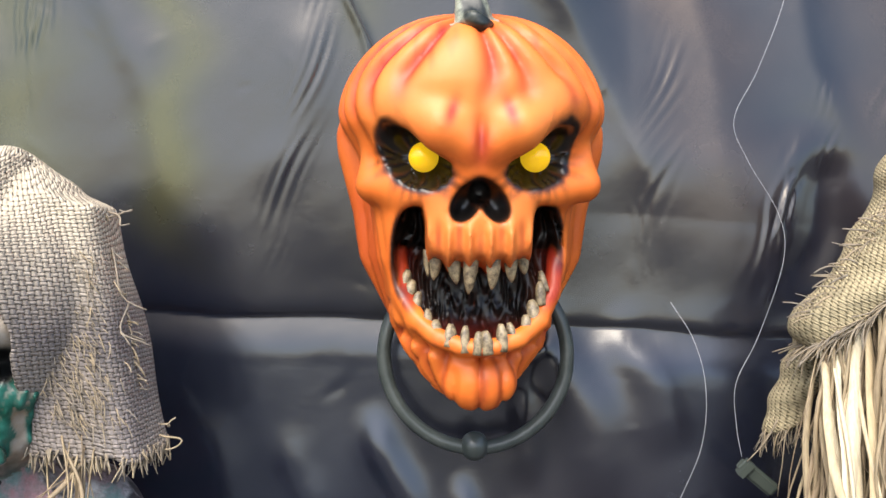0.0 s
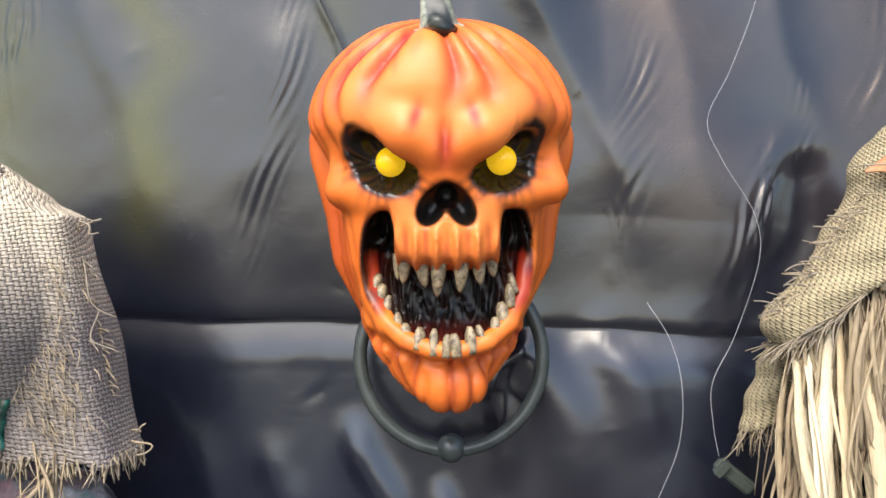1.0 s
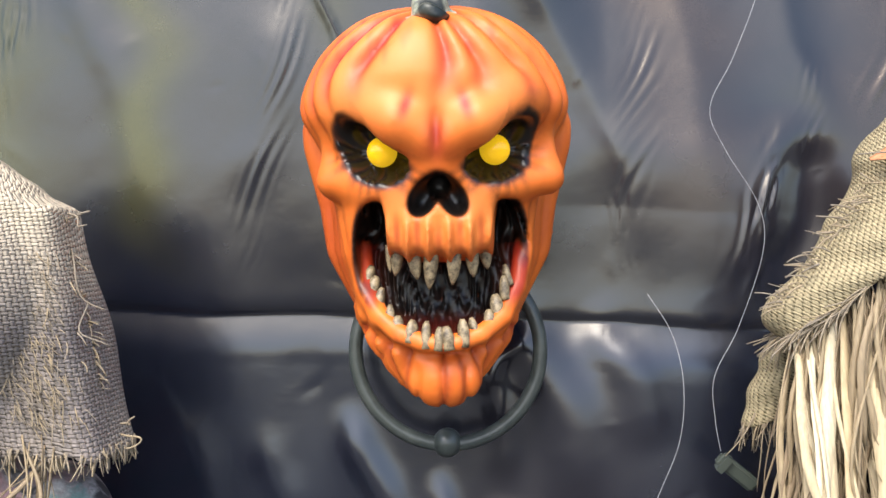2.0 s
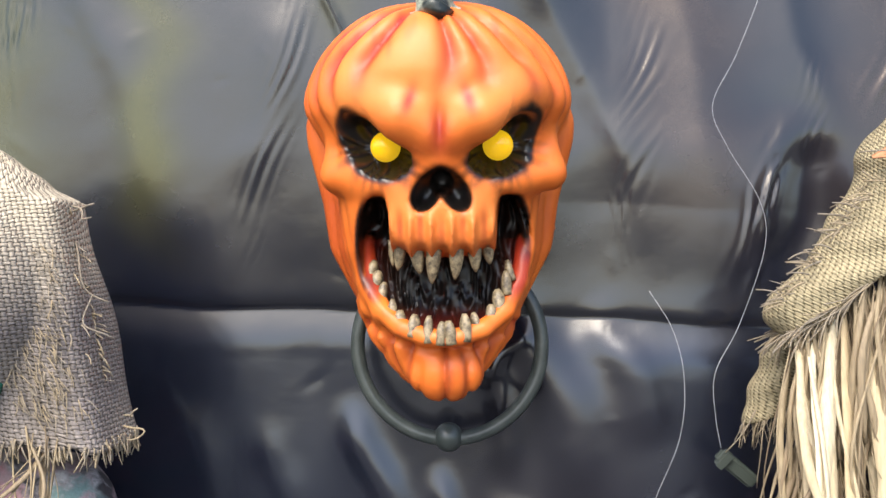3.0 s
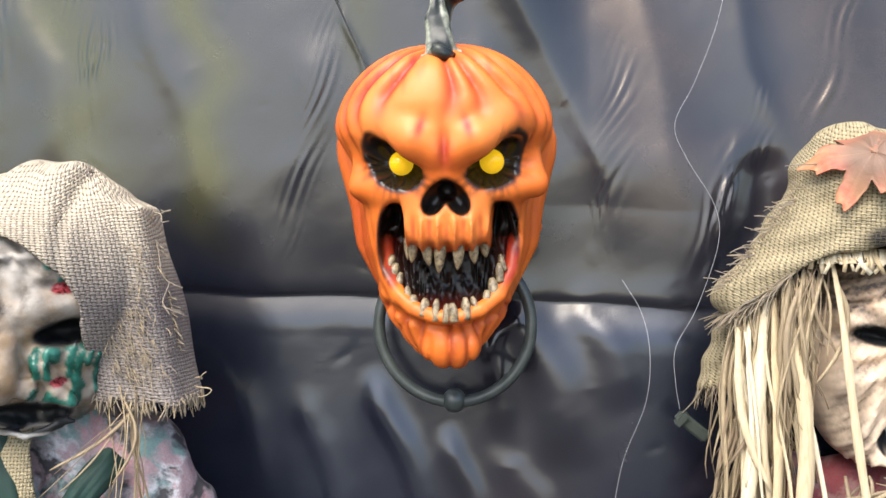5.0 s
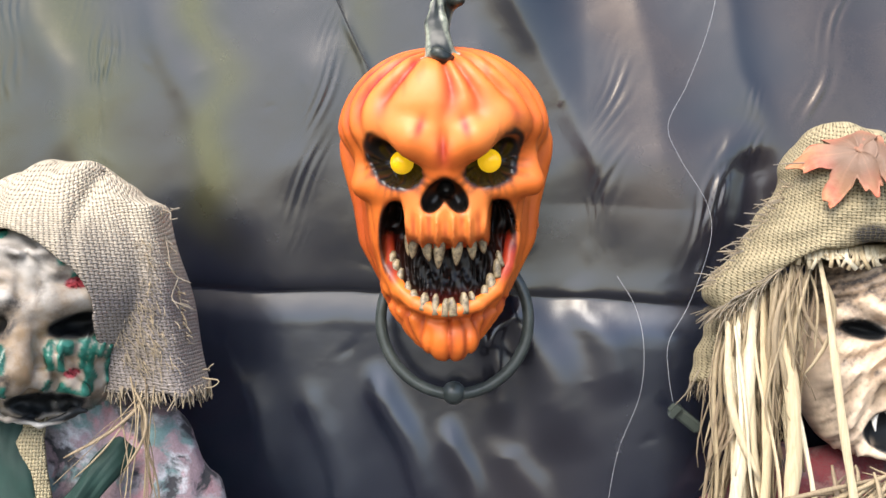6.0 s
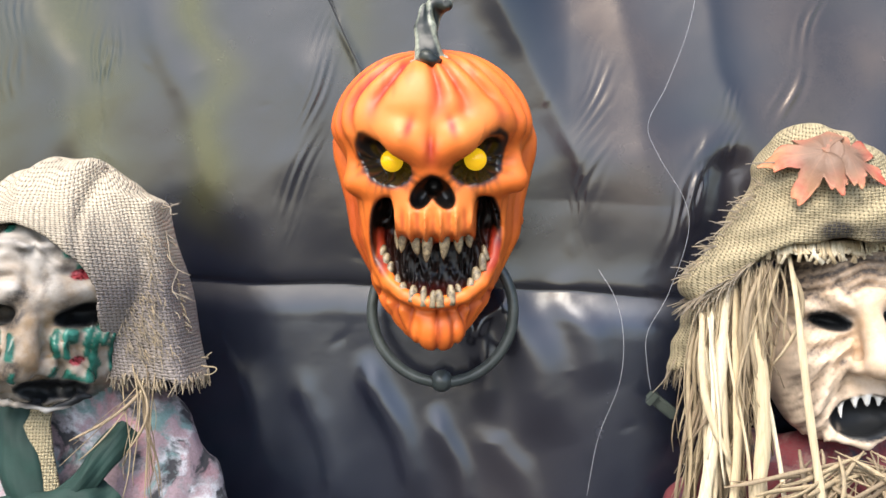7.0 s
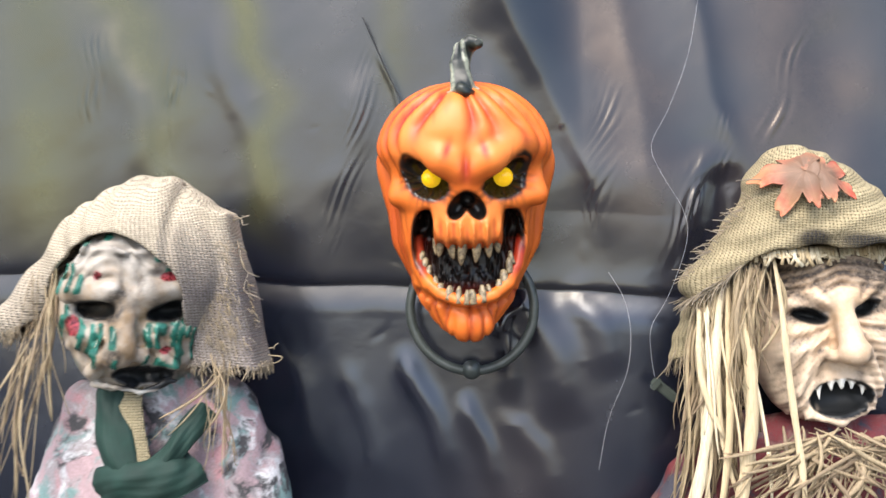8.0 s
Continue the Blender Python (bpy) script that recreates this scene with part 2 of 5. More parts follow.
GROUND = mat("ground", (0.12, 0.12, 0.11), 0.9)
finish(GROUND, mix(GROUND, noise_tex(GROUND, 3), (0.050, 0.049, 0.047), (0.090, 0.087, 0.082)))
BURLAP_GREY = weave("grey_dyed_burlap", 0.0042, (0.56, 0.48, 0.36), (0.060, 0.048, 0.038), (0.20, 0.175, 0.17))
BURLAP_TAN = weave("tan_burlap", 0.0040, (0.43, 0.36, 0.22), (0.070, 0.055, 0.028), (0.035, 0.032, 0.03))
THREAD = straw("burlap_thread", (0.36, 0.28, 0.17), (0.26, 0.22, 0.17))
RAFFIA = straw("pale_raffia", (0.86, 0.77, 0.56), (0.52, 0.39, 0.22))
RAFFIA_DARK = straw("weathered_raffia", (0.42, 0.33, 0.20), (0.22, 0.16, 0.10))
SHIRT = patched("stained_shirt_cloth", [(0.36, 0.32, 0.33), (0.50, 0.27, 0.29), (0.62, 0.62, 0.64), (0.20, 0.32, 0.31), (0.05, 0.05, 0.055), (0.42, 0.30, 0.32)], 11)
PLAID = patched("dark_red_plaid_cloth", [(0.16, 0.025, 0.03), (0.11, 0.02, 0.03), (0.05, 0.05, 0.07), (0.20, 0.10, 0.09)], 14)
MASK_GREY = latex("zombie_mask_rubber", (0.27, 0.185, 0.105), (0.40, 0.365, 0.32), (0.04, 0.032, 0.026))
MASK_PALE = latex("old_man_mask_rubber", (0.52, 0.35, 0.21), (0.72, 0.56, 0.41), (0.075, 0.058, 0.048))
GREEN_CLOTH = mat("dark_green_cloth", (0.01, 0.06, 0.04), 0.75)
finish(GREEN_CLOTH, mix(GREEN_CLOTH, remap(GREEN_CLOTH, noise_tex(GREEN_CLOTH, 25), 0.3, 0.7), (0.004, 0.020, 0.014), (0.007, 0.036, 0.026)), None, bump(GREEN_CLOTH, noise_tex(GREEN_CLOTH, 380), 0.3, 0.001))
LINE = mat("clear_nylon_line", (0.40, 0.40, 0.41), 0.2)
CORD = mat("black_cord", (0.008, 0.008, 0.009), 0.5)
CLIP = mat("grey_green_plastic", (0.05, 0.06, 0.05), 0.25)
LEAF = mat("autumn_leaf_fabric", (0.5, 0.1, 0.05), 0.6)
_n1, _n2 = noise_tex(LEAF, 26, 4, 0.6), noise_tex(LEAF, 120, 3, 0.6)
_c = mix(LEAF, remap(LEAF, _n1, 0.38, 0.58), (0.52, 0.085, 0.050), (0.50, 0.235, 0.110))
_c = mix(LEAF, layer(LEAF, "core"), _c, (0.19, 0.110, 0.070))
_c = mix(LEAF, layer(LEAF, "vein"), _c, (0.42, 0.20, 0.11))
finish(LEAF, _c, None, bump(LEAF, _n2, 0.4, 0.002))


# ---- setting ----
WALL_Y = 1.032
FOLD_Z, FOLD_SLOPE = 1.411, -0.040


def stroke(X, Z, a, b, wide, high, waves=0.0, lean=0.0, seed=0, saw=0.0):
    """A crease along a line in the sheet. waves: spacing of a bundle of small folds on it; saw: steep on one side."""
    dx, dz = b[0] - a[0], b[1] - a[1]
    L = math.hypot(dx, dz)
    s = ((X - a[0]) * dx + (Z - a[1]) * dz) / L
    d = ((X - a[0]) * -dz + (Z - a[1]) * dx) / L + 0.2 * wide * np.sin(s * 9 / L + seed)
    ends = step(-0.08 * L, 0.22 * L, s) * (1 - step(0.75 * L, 1.08 * L, s))
    h = np.exp(-(d / wide) ** 2) * ends
    if saw:
        h = h * (1 + np.tanh(saw * d / (0.38 * wide))) / 2
    if waves:
        ph = (d + lean * s) * 6.283 / waves + seed + 1.3 * np.sin(s * 31 + seed) + 1.1 * np.sin(d * 90 + s * 13)
        h = h * (0.55 + 0.45 * np.sin(s * 47 + d * 60 + 2 * seed))
        h = h * (np.cos(ph) + 0.35 * np.cos(1.7 * ph + 1.1))
    return high * h


def crest(X, Z, way, left, right, high, top=0.06, foot=0.05):
    """A ridge down the sheet through (x, z) places, with its own run-out on either side."""
    xs, zs = [p[0] for p in way][::-1], [p[1] for p in way][::-1]
    d = X - np.interp(Z, zs, xs) + 0.0025 * np.sin(Z * 31 + 9 * way[0][0])
    q = np.sqrt(d * d + 0.008 ** 2) - 0.008
    h = np.where(d < 0, 1 - q / (left + q), np.exp(-(q / right) ** 1.3))
    return high * h * step(zs[0] - 0.01, zs[0] + foot, Z) * (1 - step(zs[-1] - top, zs[-1] + 0.01, Z))


def graded(stops):
    return np.concatenate([np.arange(a, b, c) for a, b, c in stops])


def sheet():
    x = graded([(-2.4, -0.8, 0.03), (-0.8, 0.86, 0.0034), (0.86, 2.45, 0.03)])
    z = graded([(-0.02, 1.08, 0.03), (1.08, 1.95, 0.0034), (1.95, 2.8, 0.03)])
    X, Z = np.meshgrid(x, z, indexing="ij")
    fold = FOLD_Z + FOLD_SLOPE * X + 0.003 * np.sin(X * 9 + 1) + 0.0015 * np.sin(X * 31)
    d = Z - fold
    y = np.full_like(X, WALL_Y)
    y -= 0.0045 * step(0.0, 0.05, -d) + 0.004 * step(0.05, 0.35, -d)
    y += 0.0070 * np.where(d > 0, np.exp(-np.maximum(d, 0) / 0.008), np.exp(np.minimum(d, 0) / 0.026)) + (0.012 + 0.018 * step(-0.2, 0.2, X)) * np.maximum(d, 0) + -0.03 * np.maximum(-d - 0.06, 0)
    P = (X, np.zeros_like(X), Z)
    y += 0.006 * fuzz((X * 1.6, X * 0, Z * 0.5), 9, 1) + 0.0045 * fuzz((X * 1.5 + Z * 0.55, X * 0, 0.15 * Z), 15, 21) + 0.0016 * fuzz((X * 1.3, X * 0, Z * 0.8), 22, 2) + 0.0003 * fuzz(P, 70, 3)
    S = lambda *a, **k: stroke(X, Z, *a, **k)
    # herringbone bundles of small slanted folds
    y -= S((-0.135, 1.84), (-0.213, 1.48), 0.018, 0.0015, waves=0.0125, lean=0.20, seed=1)
    y -= S((-0.150, 1.80), (-0.200, 1.56), 0.030, 0.004)
    y -= S((-0.132, 1.84), (-0.080, 1.70), 0.010, 0.005, saw=1)
    y -= S((-0.535, 1.90), (-0.500, 1.68), 0.020, 0.0016, waves=0.014, lean=0.28, seed=4)
    y -= S((-0.480, 1.86), (-0.520, 1.66), 0.016, 0.0015, waves=0.013, lean=-0.1, seed=2)
    y -= S((-0.640, 1.88), (-0.665, 1.72), 0.022, 0.0016, waves=0.016, lean=-0.15, seed=7)
    y -= S((-0.60, 1.90), (-0.52, 1.60), 0.05, 0.008, saw=-1)
    y -= S((-0.44, 1.88), (-0.33, 1.50), 0.05, 0.006, saw=1)
    # broad tensions beside the pumpkin
    C = lambda *a, **k: crest(X, Z, *a, **k)
    y -= C([(-0.07, 2.3), (0.149, 1.809), (0.219, 1.687), (0.262, 1.57), (0.289, 1.477), (0.302, 1.425)], 0.075, 0.15, 0.026, foot=0.20)
    y += S((0.060, 1.92), (0.175, 1.60), 0.060, 0.010)
    y -= S((0.225, 1.56), (0.293, 1.44), 0.020, 0.0007, waves=0.014, lean=0.5, seed=3)
    y -= S((0.285, 1.80), (0.262, 1.50), 0.020, 0.0006, waves=0.016, lean=0.5, seed=8)
    y -= C([(0.22, 2.3), (0.335, 1.76), (0.352, 1.60), (0.360, 1.50)], 0.045, 0.030, 0.006, foot=0.15)
    y -= C([(0.39, 2.3), (0.470, 1.74), (0.520, 1.60)], 0.05, 0.022, 0.008, foot=0.12)
    y -= C([(0.452, 1.66), (0.440, 1.60), (0.415, 1.51), (0.392, 1.43)], 0.050, 0.034, 0.011, foot=0.10)
    y += S((0.490, 1.62), (0.445, 1.44), 0.030, 0.010)
    y -= S((0.452, 1.63), (0.388, 1.43), 0.022, 0.0022, waves=0.021, seed=5)
    y -= S((0.440, 1.62), (0.400, 1.45), 0.014, 0.0018, waves=0.013, seed=2)
    y -= S((0.640, 1.87), (0.560, 1.64), 0.020, 0.0013, waves=0.020, seed=6)
    y -= S((0.500, 1.72), (0.480, 1.60), 0.016, 0.0014, waves=0.013, lean=0.3, seed=1)
    y += S((0.70, 1.90), (0.62, 1.50), 0.06, 0.010)
    # soft bulges of the lower sheet
    y -= S((-0.090, 1.30), (0.010, 1.07), 0.022, 0.010)
    y -= S((0.020, 1.22), (0.085, 1.05), 0.017, 0.008)
    y -= S((0.075, 1.41), (0.115, 1.20), 0.018, 0.008)
    y -= S((0.120, 1.43), (0.215, 1.18), 0.034, 0.011)
    y -= S((0.210, 1.42), (0.290, 1.26), 0.026, 0.006)
    y -= S((0.10, 1.20), (0.19, 1.04), 0.024, 0.006)
    y -= S((-0.33, 1.40), (-0.24, 1.10), 0.030, 0.004)
    y -= S((-0.19, 1.28), (-0.12, 1.06), 0.020, 0.003)
    y -= S((0.068, 1.325), (0.135, 1.395), 0.010, 0.004)
    # the sheet leans back to the right of the pumpkin, above and below the fold
    right = step(0.07, 0.24, X)
    y += right * (0.085 * np.maximum(d, 0) + 0.085 * np.clip(d, 0, 0.14)) - 0.008 * np.exp(-((X - 0.19) / 0.10) ** 2) * step(0.0, 0.13, -d)
    y -= 0.006 * step(0.16, 0.26, X) * step(0.0, 0.07, -d)
    # small dents
    r = np.random.RandomState(5)
    for _ in range(46):
        cx, cz = r.uniform(-0.65, 0.7), r.uniform(1.1, 1.85)
        ang, k = r.uniform(0, 3.14), r.uniform(0.003, 0.008)
        a = (X - cx) * math.cos(ang) + (Z - cz) * math.sin(ang)
        b = -(X - cx) * math.sin(ang) + (Z - cz) * math.cos(ang)
        y -= r.uniform(0.0002, 0.0007) * np.exp(-(a / (2.2 * k)) ** 2 - (b / k) ** 2) * r.choice((-1, 1))
    return X, Z, y


def sheet_mesh():
    X, Z, Y = sheet()
    n, k = X.shape
    I = np.arange(n * k).reshape(n, k)
    quads = np.stack([I[:-1, :-1], I[1:, :-1], I[1:, 1:], I[:-1, 1:]], -1).reshape(-1, 4)
    me = mesh_of("wall_north", np.stack([X, Y, Z], -1).reshape(-1, 3), quads)
    # where the painted reflections lie: olive left, brown right, bluish below the fold
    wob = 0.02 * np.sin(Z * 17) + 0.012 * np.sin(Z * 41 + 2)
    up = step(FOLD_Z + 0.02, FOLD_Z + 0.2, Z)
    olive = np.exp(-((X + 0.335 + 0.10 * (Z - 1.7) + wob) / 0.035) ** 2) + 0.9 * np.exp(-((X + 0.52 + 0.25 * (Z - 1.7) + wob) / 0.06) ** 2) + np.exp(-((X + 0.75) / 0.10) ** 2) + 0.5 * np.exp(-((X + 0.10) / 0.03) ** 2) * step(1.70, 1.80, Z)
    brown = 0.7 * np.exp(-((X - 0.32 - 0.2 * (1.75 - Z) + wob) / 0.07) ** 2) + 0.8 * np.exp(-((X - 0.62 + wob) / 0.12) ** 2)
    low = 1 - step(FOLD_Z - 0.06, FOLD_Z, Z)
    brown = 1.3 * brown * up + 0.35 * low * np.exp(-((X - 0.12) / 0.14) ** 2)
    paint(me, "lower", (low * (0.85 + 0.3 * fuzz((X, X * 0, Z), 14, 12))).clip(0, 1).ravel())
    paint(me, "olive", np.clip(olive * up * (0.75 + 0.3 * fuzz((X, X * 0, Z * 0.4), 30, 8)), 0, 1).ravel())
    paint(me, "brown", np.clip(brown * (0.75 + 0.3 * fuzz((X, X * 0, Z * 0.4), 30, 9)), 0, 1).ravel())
    return me


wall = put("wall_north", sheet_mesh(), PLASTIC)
solid = wall.modifiers.new("thickness", "SOLIDIFY")
solid.thickness, solid.offset = 0.004, -1
tagged(wall, "wall hung with creased glossy black plastic sheeting, folded across", "wall", kind="structure")

g = bmesh.new()
bmesh.ops.create_grid(g, x_segments=8, y_segments=8, size=400)
gm = bpy.data.meshes.new("ground")
g.to_mesh(gm)
g.free()
ground = tagged(put("ground", gm, GROUND), "plain grey paved ground in front of the wall", "ground", kind="structure")


# ---- pumpkin skull ----
HX, FX = 0.0300, 0.0365


def pumpkin_head():
    F = Field((-0.145, 0.755, 1.315), (0.205, 1.01, 1.785), 0.0026)
    X, Y, Z = F.P
    u = X - HX
    w = np.interp(Z, [1.315, 1.336, 1.348, 1.365, 1.396, 1.421, 1.444, 1.488, 1.54, 1.588, 1.63, 1.66], [0.001, 0.010, 0.036, 0.052, 0.075, 0.090, 0.100, 0.1155, 0.1225, 0.134, 0.1445, 0.1445])
    # the shell shows behind the narrower face
    keep = w
    w = w * (1 - 0.115 * step(1.39, 1.46, Z) * (1 - step(1.59, 1.65, Z)))
    top = np.clip(1 - (np.clip(Z - 1.63, 0, 0.1219) / 0.122) ** 2.05, 1e-4, 1) ** 0.49
    w0 = keep * np.where(Z > 1.63, top, 1) * (1 + 0.070 * step(1.43, 1.50, Z) * (1 - step(1.60, 1.66, Z)))
    w = 0.990 * w * np.where(Z > 1.63, top, 1)
    front = np.interp(Z, [1.33, 1.37, 1.42, 1.50, 1.59, 1.625, 1.66, 1.757], [0.030, 0.050, 0.068, 0.080, 0.095, 0.109, 0.114, 0.112])
    top2 = np.clip(1 - (np.clip(Z - 1.63, 0, 0.1219) / 0.122) ** 2.6, 1e-4, 1) ** 0.40
    dep = front * np.where(Z > 1.63, top2, 1)
    v = Y - 0.905
    d = np.where(v > 0, 0.095 * np.where(Z > 1.63, top, np.clip(w / 0.1445, 0.2, 1)), dep)
    ang = np.arctan2(u / 0.147, -v / 0.11)
    q = np.sqrt((u / w) ** 2 + (v / d) ** 2)
    body = np.maximum((q - 1) * np.minimum(w, d) * 0.85, 1.346 - Z)
    rad = np.sqrt(u ** 2 + (Y - 0.855) ** 2)
    # ribs meet at the stem and spread down over the brow
    ang2 = np.arctan2(u, 0.885 - Y)
    blend = step(1.66, 1.74, Z)
    a = ang * (1 - blend) + ang2 * blend
    bent = a + 0.05 * np.sin(Z * 40 + 3 * a)
    rib = np.minimum.reduce([np.abs(bent - g) for g in (-2.6, -2.0, -1.62, -1.32, -1.04, -0.76, -0.45, 0.08, 0.31, 0.64, 0.95, 1.26, 1.60, 2.0, 2.6)]) * 7.0
    side = step(0.080, 0.115, np.abs(u))
    amount = np.clip(step(1.615, 1.68, Z) + 1.0 * (1 - step(1.400, 1.445, Z)) + 0.7 * side * (1 - step(1.60, 1.68, Z)) * step(1.38, 1.44, Z), 0, 1)
    body = body + 0.0062 * (0.8 * np.exp(-(rib / 0.42) ** 2) + 0.7 * np.exp(-rib / 1.1) - 0.4) * amount + 0.020 * np.exp(-(rad / 0.038) ** 2) * step(1.69, 1.74, Z)
    shell = (np.sqrt((u / w0) ** 2 + ((Y - 0.942) / 0.050) ** 2) - 1) * 0.048
    back = np.arctan2(u, 0.99 - Y)
    shell = shell + 0.0028 * np.exp(-np.abs(np.sin(back * 9)) / 0.3)
    body = smin(body, np.maximum(np.maximum(shell, Z - 1.735), 1.40 - Z), 0.004)
    f = body
    sock = None
    for s in (-1, 1):
        e = F.ball((FX + s * 0.0660, 0.822, 1.5925), (0.0430, 0.036, 0.0285), (0, -s * 30, 0))
        sock = e if sock is None else np.minimum(sock, e)
    for s in (-1, 1):
        f = smin(f, F.rod((FX + s * 0.056, 0.842, 1.5535), (FX + s * 0.106, 0.868, 1.566), 0.0140, 0.0175), 0.012)
        f = smin(f, F.rod((FX + s * 0.112, 0.872, 1.566), (FX + s * 0.108, 0.878, 1.610), 0.0130, 0.008), 0.012)
    f = smin(f, F.rod((FX, 0.818, 1.60), (FX, 0.826, 1.566), 0.013, 0.015), 0.018)
    turn = np.arctan2(Z - 1.592, np.abs(X - FX) - 0.060)
    lash = np.sin(turn * 17 + 2.2 * np.sin(turn * 5) + 160 * Y)
    f = smax(f, -(sock + 0.0020 * lash), 0.006)
    for s in (-1, 1):
        f = smin(f, F.rod((FX + s * 0.015, 0.8110, 1.6015), (FX + s * 0.038, 0.8080, 1.6145), 0.0160, 0.0165), 0.020)
        f = smin(f, F.rod((FX + s * 0.038, 0.8085, 1.6150), (FX + s * 0.076, 0.828, 1.641), 0.0165, 0.014), 0.020)
        f = smin(f, F.rod((FX + s * 0.074, 0.832, 1.646), (FX + s * 0.104, 0.862, 1.640), 0.016, 0.012), 0.020)
    f = f + 0.006 * np.exp(-((X - FX) / 0.0055) ** 2) * np.exp(-((Z - 1.606) / 0.022) ** 2)
    for s in (-1, 1):
        f = f + 0.0012 * np.exp(-((X - FX - s * (0.028 + 0.25 * (1.63 - Z))) / 0.008) ** 2) * np.exp(-((Z - 1.632) / 0.016) ** 2)
    mx, mz, my = np.abs(X - FX) / 0.0865, (Z - 1.487) / 0.084, (Y - 0.868) / 0.092
    pw = np.where(mz > 0, 2.8, 2.05)
    mouth = ((mx ** pw + np.abs(mz) ** pw) ** (2 / pw) + my ** 2 + 1e-6) ** 0.5
    mouth = (mouth - 1) * 0.084
    mouth = smax(mouth, Z - 1.497 - 0.047 * step(0.046, 0.058, np.abs(X - FX)), 0.006)
    mouth = smax(mouth, Y - 0.917, 0.02)
    ridge = np.sin((X - FX) * 520 + 2.6 * np.sin(Z * 75 + X * 90) + Z * 70 * np.tanh((X - FX) / 0.02)) * (0.6 + 0.4 * np.sin(Z * 160 + X * 300))
    f = smax(f, -(mouth + 0.0050 * ridge * step(0.865, 0.885, Y)), 0.008)
    ux, uz, uy = (X - FX) / 0.0555, (Z - 1.521) / 0.0420, (Y - 0.880) / 0.0600
    upper = ((np.abs(ux) ** 3 + np.abs(uz) ** 3 + np.abs(uy) ** 2.4 + 1e-6) ** (1 / 2.8) - 1) * 0.042
    upper = upper + 0.0040 * (np.cos((X - FX) * 6.283 / 0.0205) - 0.5 * np.cos((X - FX) * 12.566 / 0.0205)) * (1 - step(1.512, 1.532, Z))
    f = smin(f, upper, 0.017)
    nose = None
    for s in (-1, 1):
        e = F.ball((FX + s * 0.0140, 0.818, 1.5450), (0.0125, 0.030, 0.0205), (0, -s * 28, 0))
        nose = e if nose is None else smin(nose, e, 0.006)
    nose = smin(nose, F.rod((FX, 0.80, 1.557), (FX, 0.846, 1.557), 0.0115), 0.006)
    f = smax(f, -nose, 0.005)
    septum = F.rod((FX, 0.826, 1.526), (FX, 0.834, 1.538), 0.0060, 0.003)
    f = smin(f, septum, 0.005)
    gum = None
    way = [(0.084, 0.898, 1.492), (0.077, 0.880, 1.455), (0.062, 0.860, 1.426), (0.040, 0.845, 1.409), (0.018, 0.838, 1.4015), (0, 0.8365, 1.400)]
    for s in (-1, 1):
        for a, b in zip(way, way[1:]):
            e = F.rod((FX + s * a[0], a[1], a[2]), (FX + s * b[0], b[1], b[2]), 0.0095)
            gum = e if gum is None else smin(gum, e, 0.004)
    f = smin(f, gum, 0.009)
    f = f + 0.004 * np.exp(-((Z - 1.3875 - 4 * (X - FX) ** 2) / 0.005) ** 2) * (Y < 0.89)
    # hanging lobes all round the lower jaw
    fan = np.arctan2(X - FX, 1.500 - Z)
    cleft = np.exp(-np.abs(np.sin(fan * 12.5 + 0.4 + 0.5 * np.sin(fan * 3))) / 0.20) * step(0.013, 0.022, mouth) * (1 - step(1.44, 1.47, Z)) * step(0.42, 0.60, np.abs(fan)) * (Y < 0.90)
    f = f + 0.0085 * (cleft - 0.22 * step(0.013, 0.024, mouth) * (1 - step(1.44, 1.47, Z)) * (Y < 0.90))
    lobe = np.exp(-np.abs(np.sin((X - HX - 0.0065) * 128)) / 0.25)
    chin = F.ball((HX + 0.007, 0.868, 1.363), (0.040, 0.026, 0.031)) + 0.0075 * lobe
    f = smin(f, chin, 0.006)
    for s in (-1, 1):
        f = smin(f, F.ball((HX + s * 0.120, 0.968, 1.513), (0.010, 0.012, 0.012)), 0.006)
    f = np.maximum(f, Y - 0.995)
    pts, quads = F.skin(f, 4)
    me = mesh_of("head", pts, quads)
    at = lambda g: F.sample(g, pts)
    P = pts.T
    x, y, z = P
    m, sk, ns, up, gu = at(mouth), at(sock), at(nose), at(upper), at(gum)
    ri = at(np.exp(-(rib / 0.50) ** 2) * amount)
    n, n2, n3 = fuzz(P, 150, 5), fuzz(P, 30, 6), fuzz((x * 4, y, z), 60, 9)
    brow = z - (1.586 + 0.52 * np.abs(x - FX))
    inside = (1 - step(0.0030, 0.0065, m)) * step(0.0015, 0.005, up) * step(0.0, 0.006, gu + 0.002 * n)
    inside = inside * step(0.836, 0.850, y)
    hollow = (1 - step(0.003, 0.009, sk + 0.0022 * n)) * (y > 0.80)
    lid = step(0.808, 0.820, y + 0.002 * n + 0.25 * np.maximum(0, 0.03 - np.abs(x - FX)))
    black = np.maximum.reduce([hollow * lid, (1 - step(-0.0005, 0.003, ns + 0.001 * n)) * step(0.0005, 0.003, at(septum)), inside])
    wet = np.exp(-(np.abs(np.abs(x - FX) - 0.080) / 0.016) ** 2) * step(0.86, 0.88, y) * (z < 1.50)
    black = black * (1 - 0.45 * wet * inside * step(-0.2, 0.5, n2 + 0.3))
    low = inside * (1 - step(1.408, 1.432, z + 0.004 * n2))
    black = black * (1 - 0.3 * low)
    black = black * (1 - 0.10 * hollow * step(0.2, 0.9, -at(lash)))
    deep = step(1.61, 1.65, z) * ri * step(-1.3, 0.0, n2)
    streak = step(1.64, 1.68, z) * 0.35 * step(0.1, 0.9, n3)
    jaw = (1 - step(1.385, 1.43, z)) * ri * 0.5 + 0.9 * at(cleft)
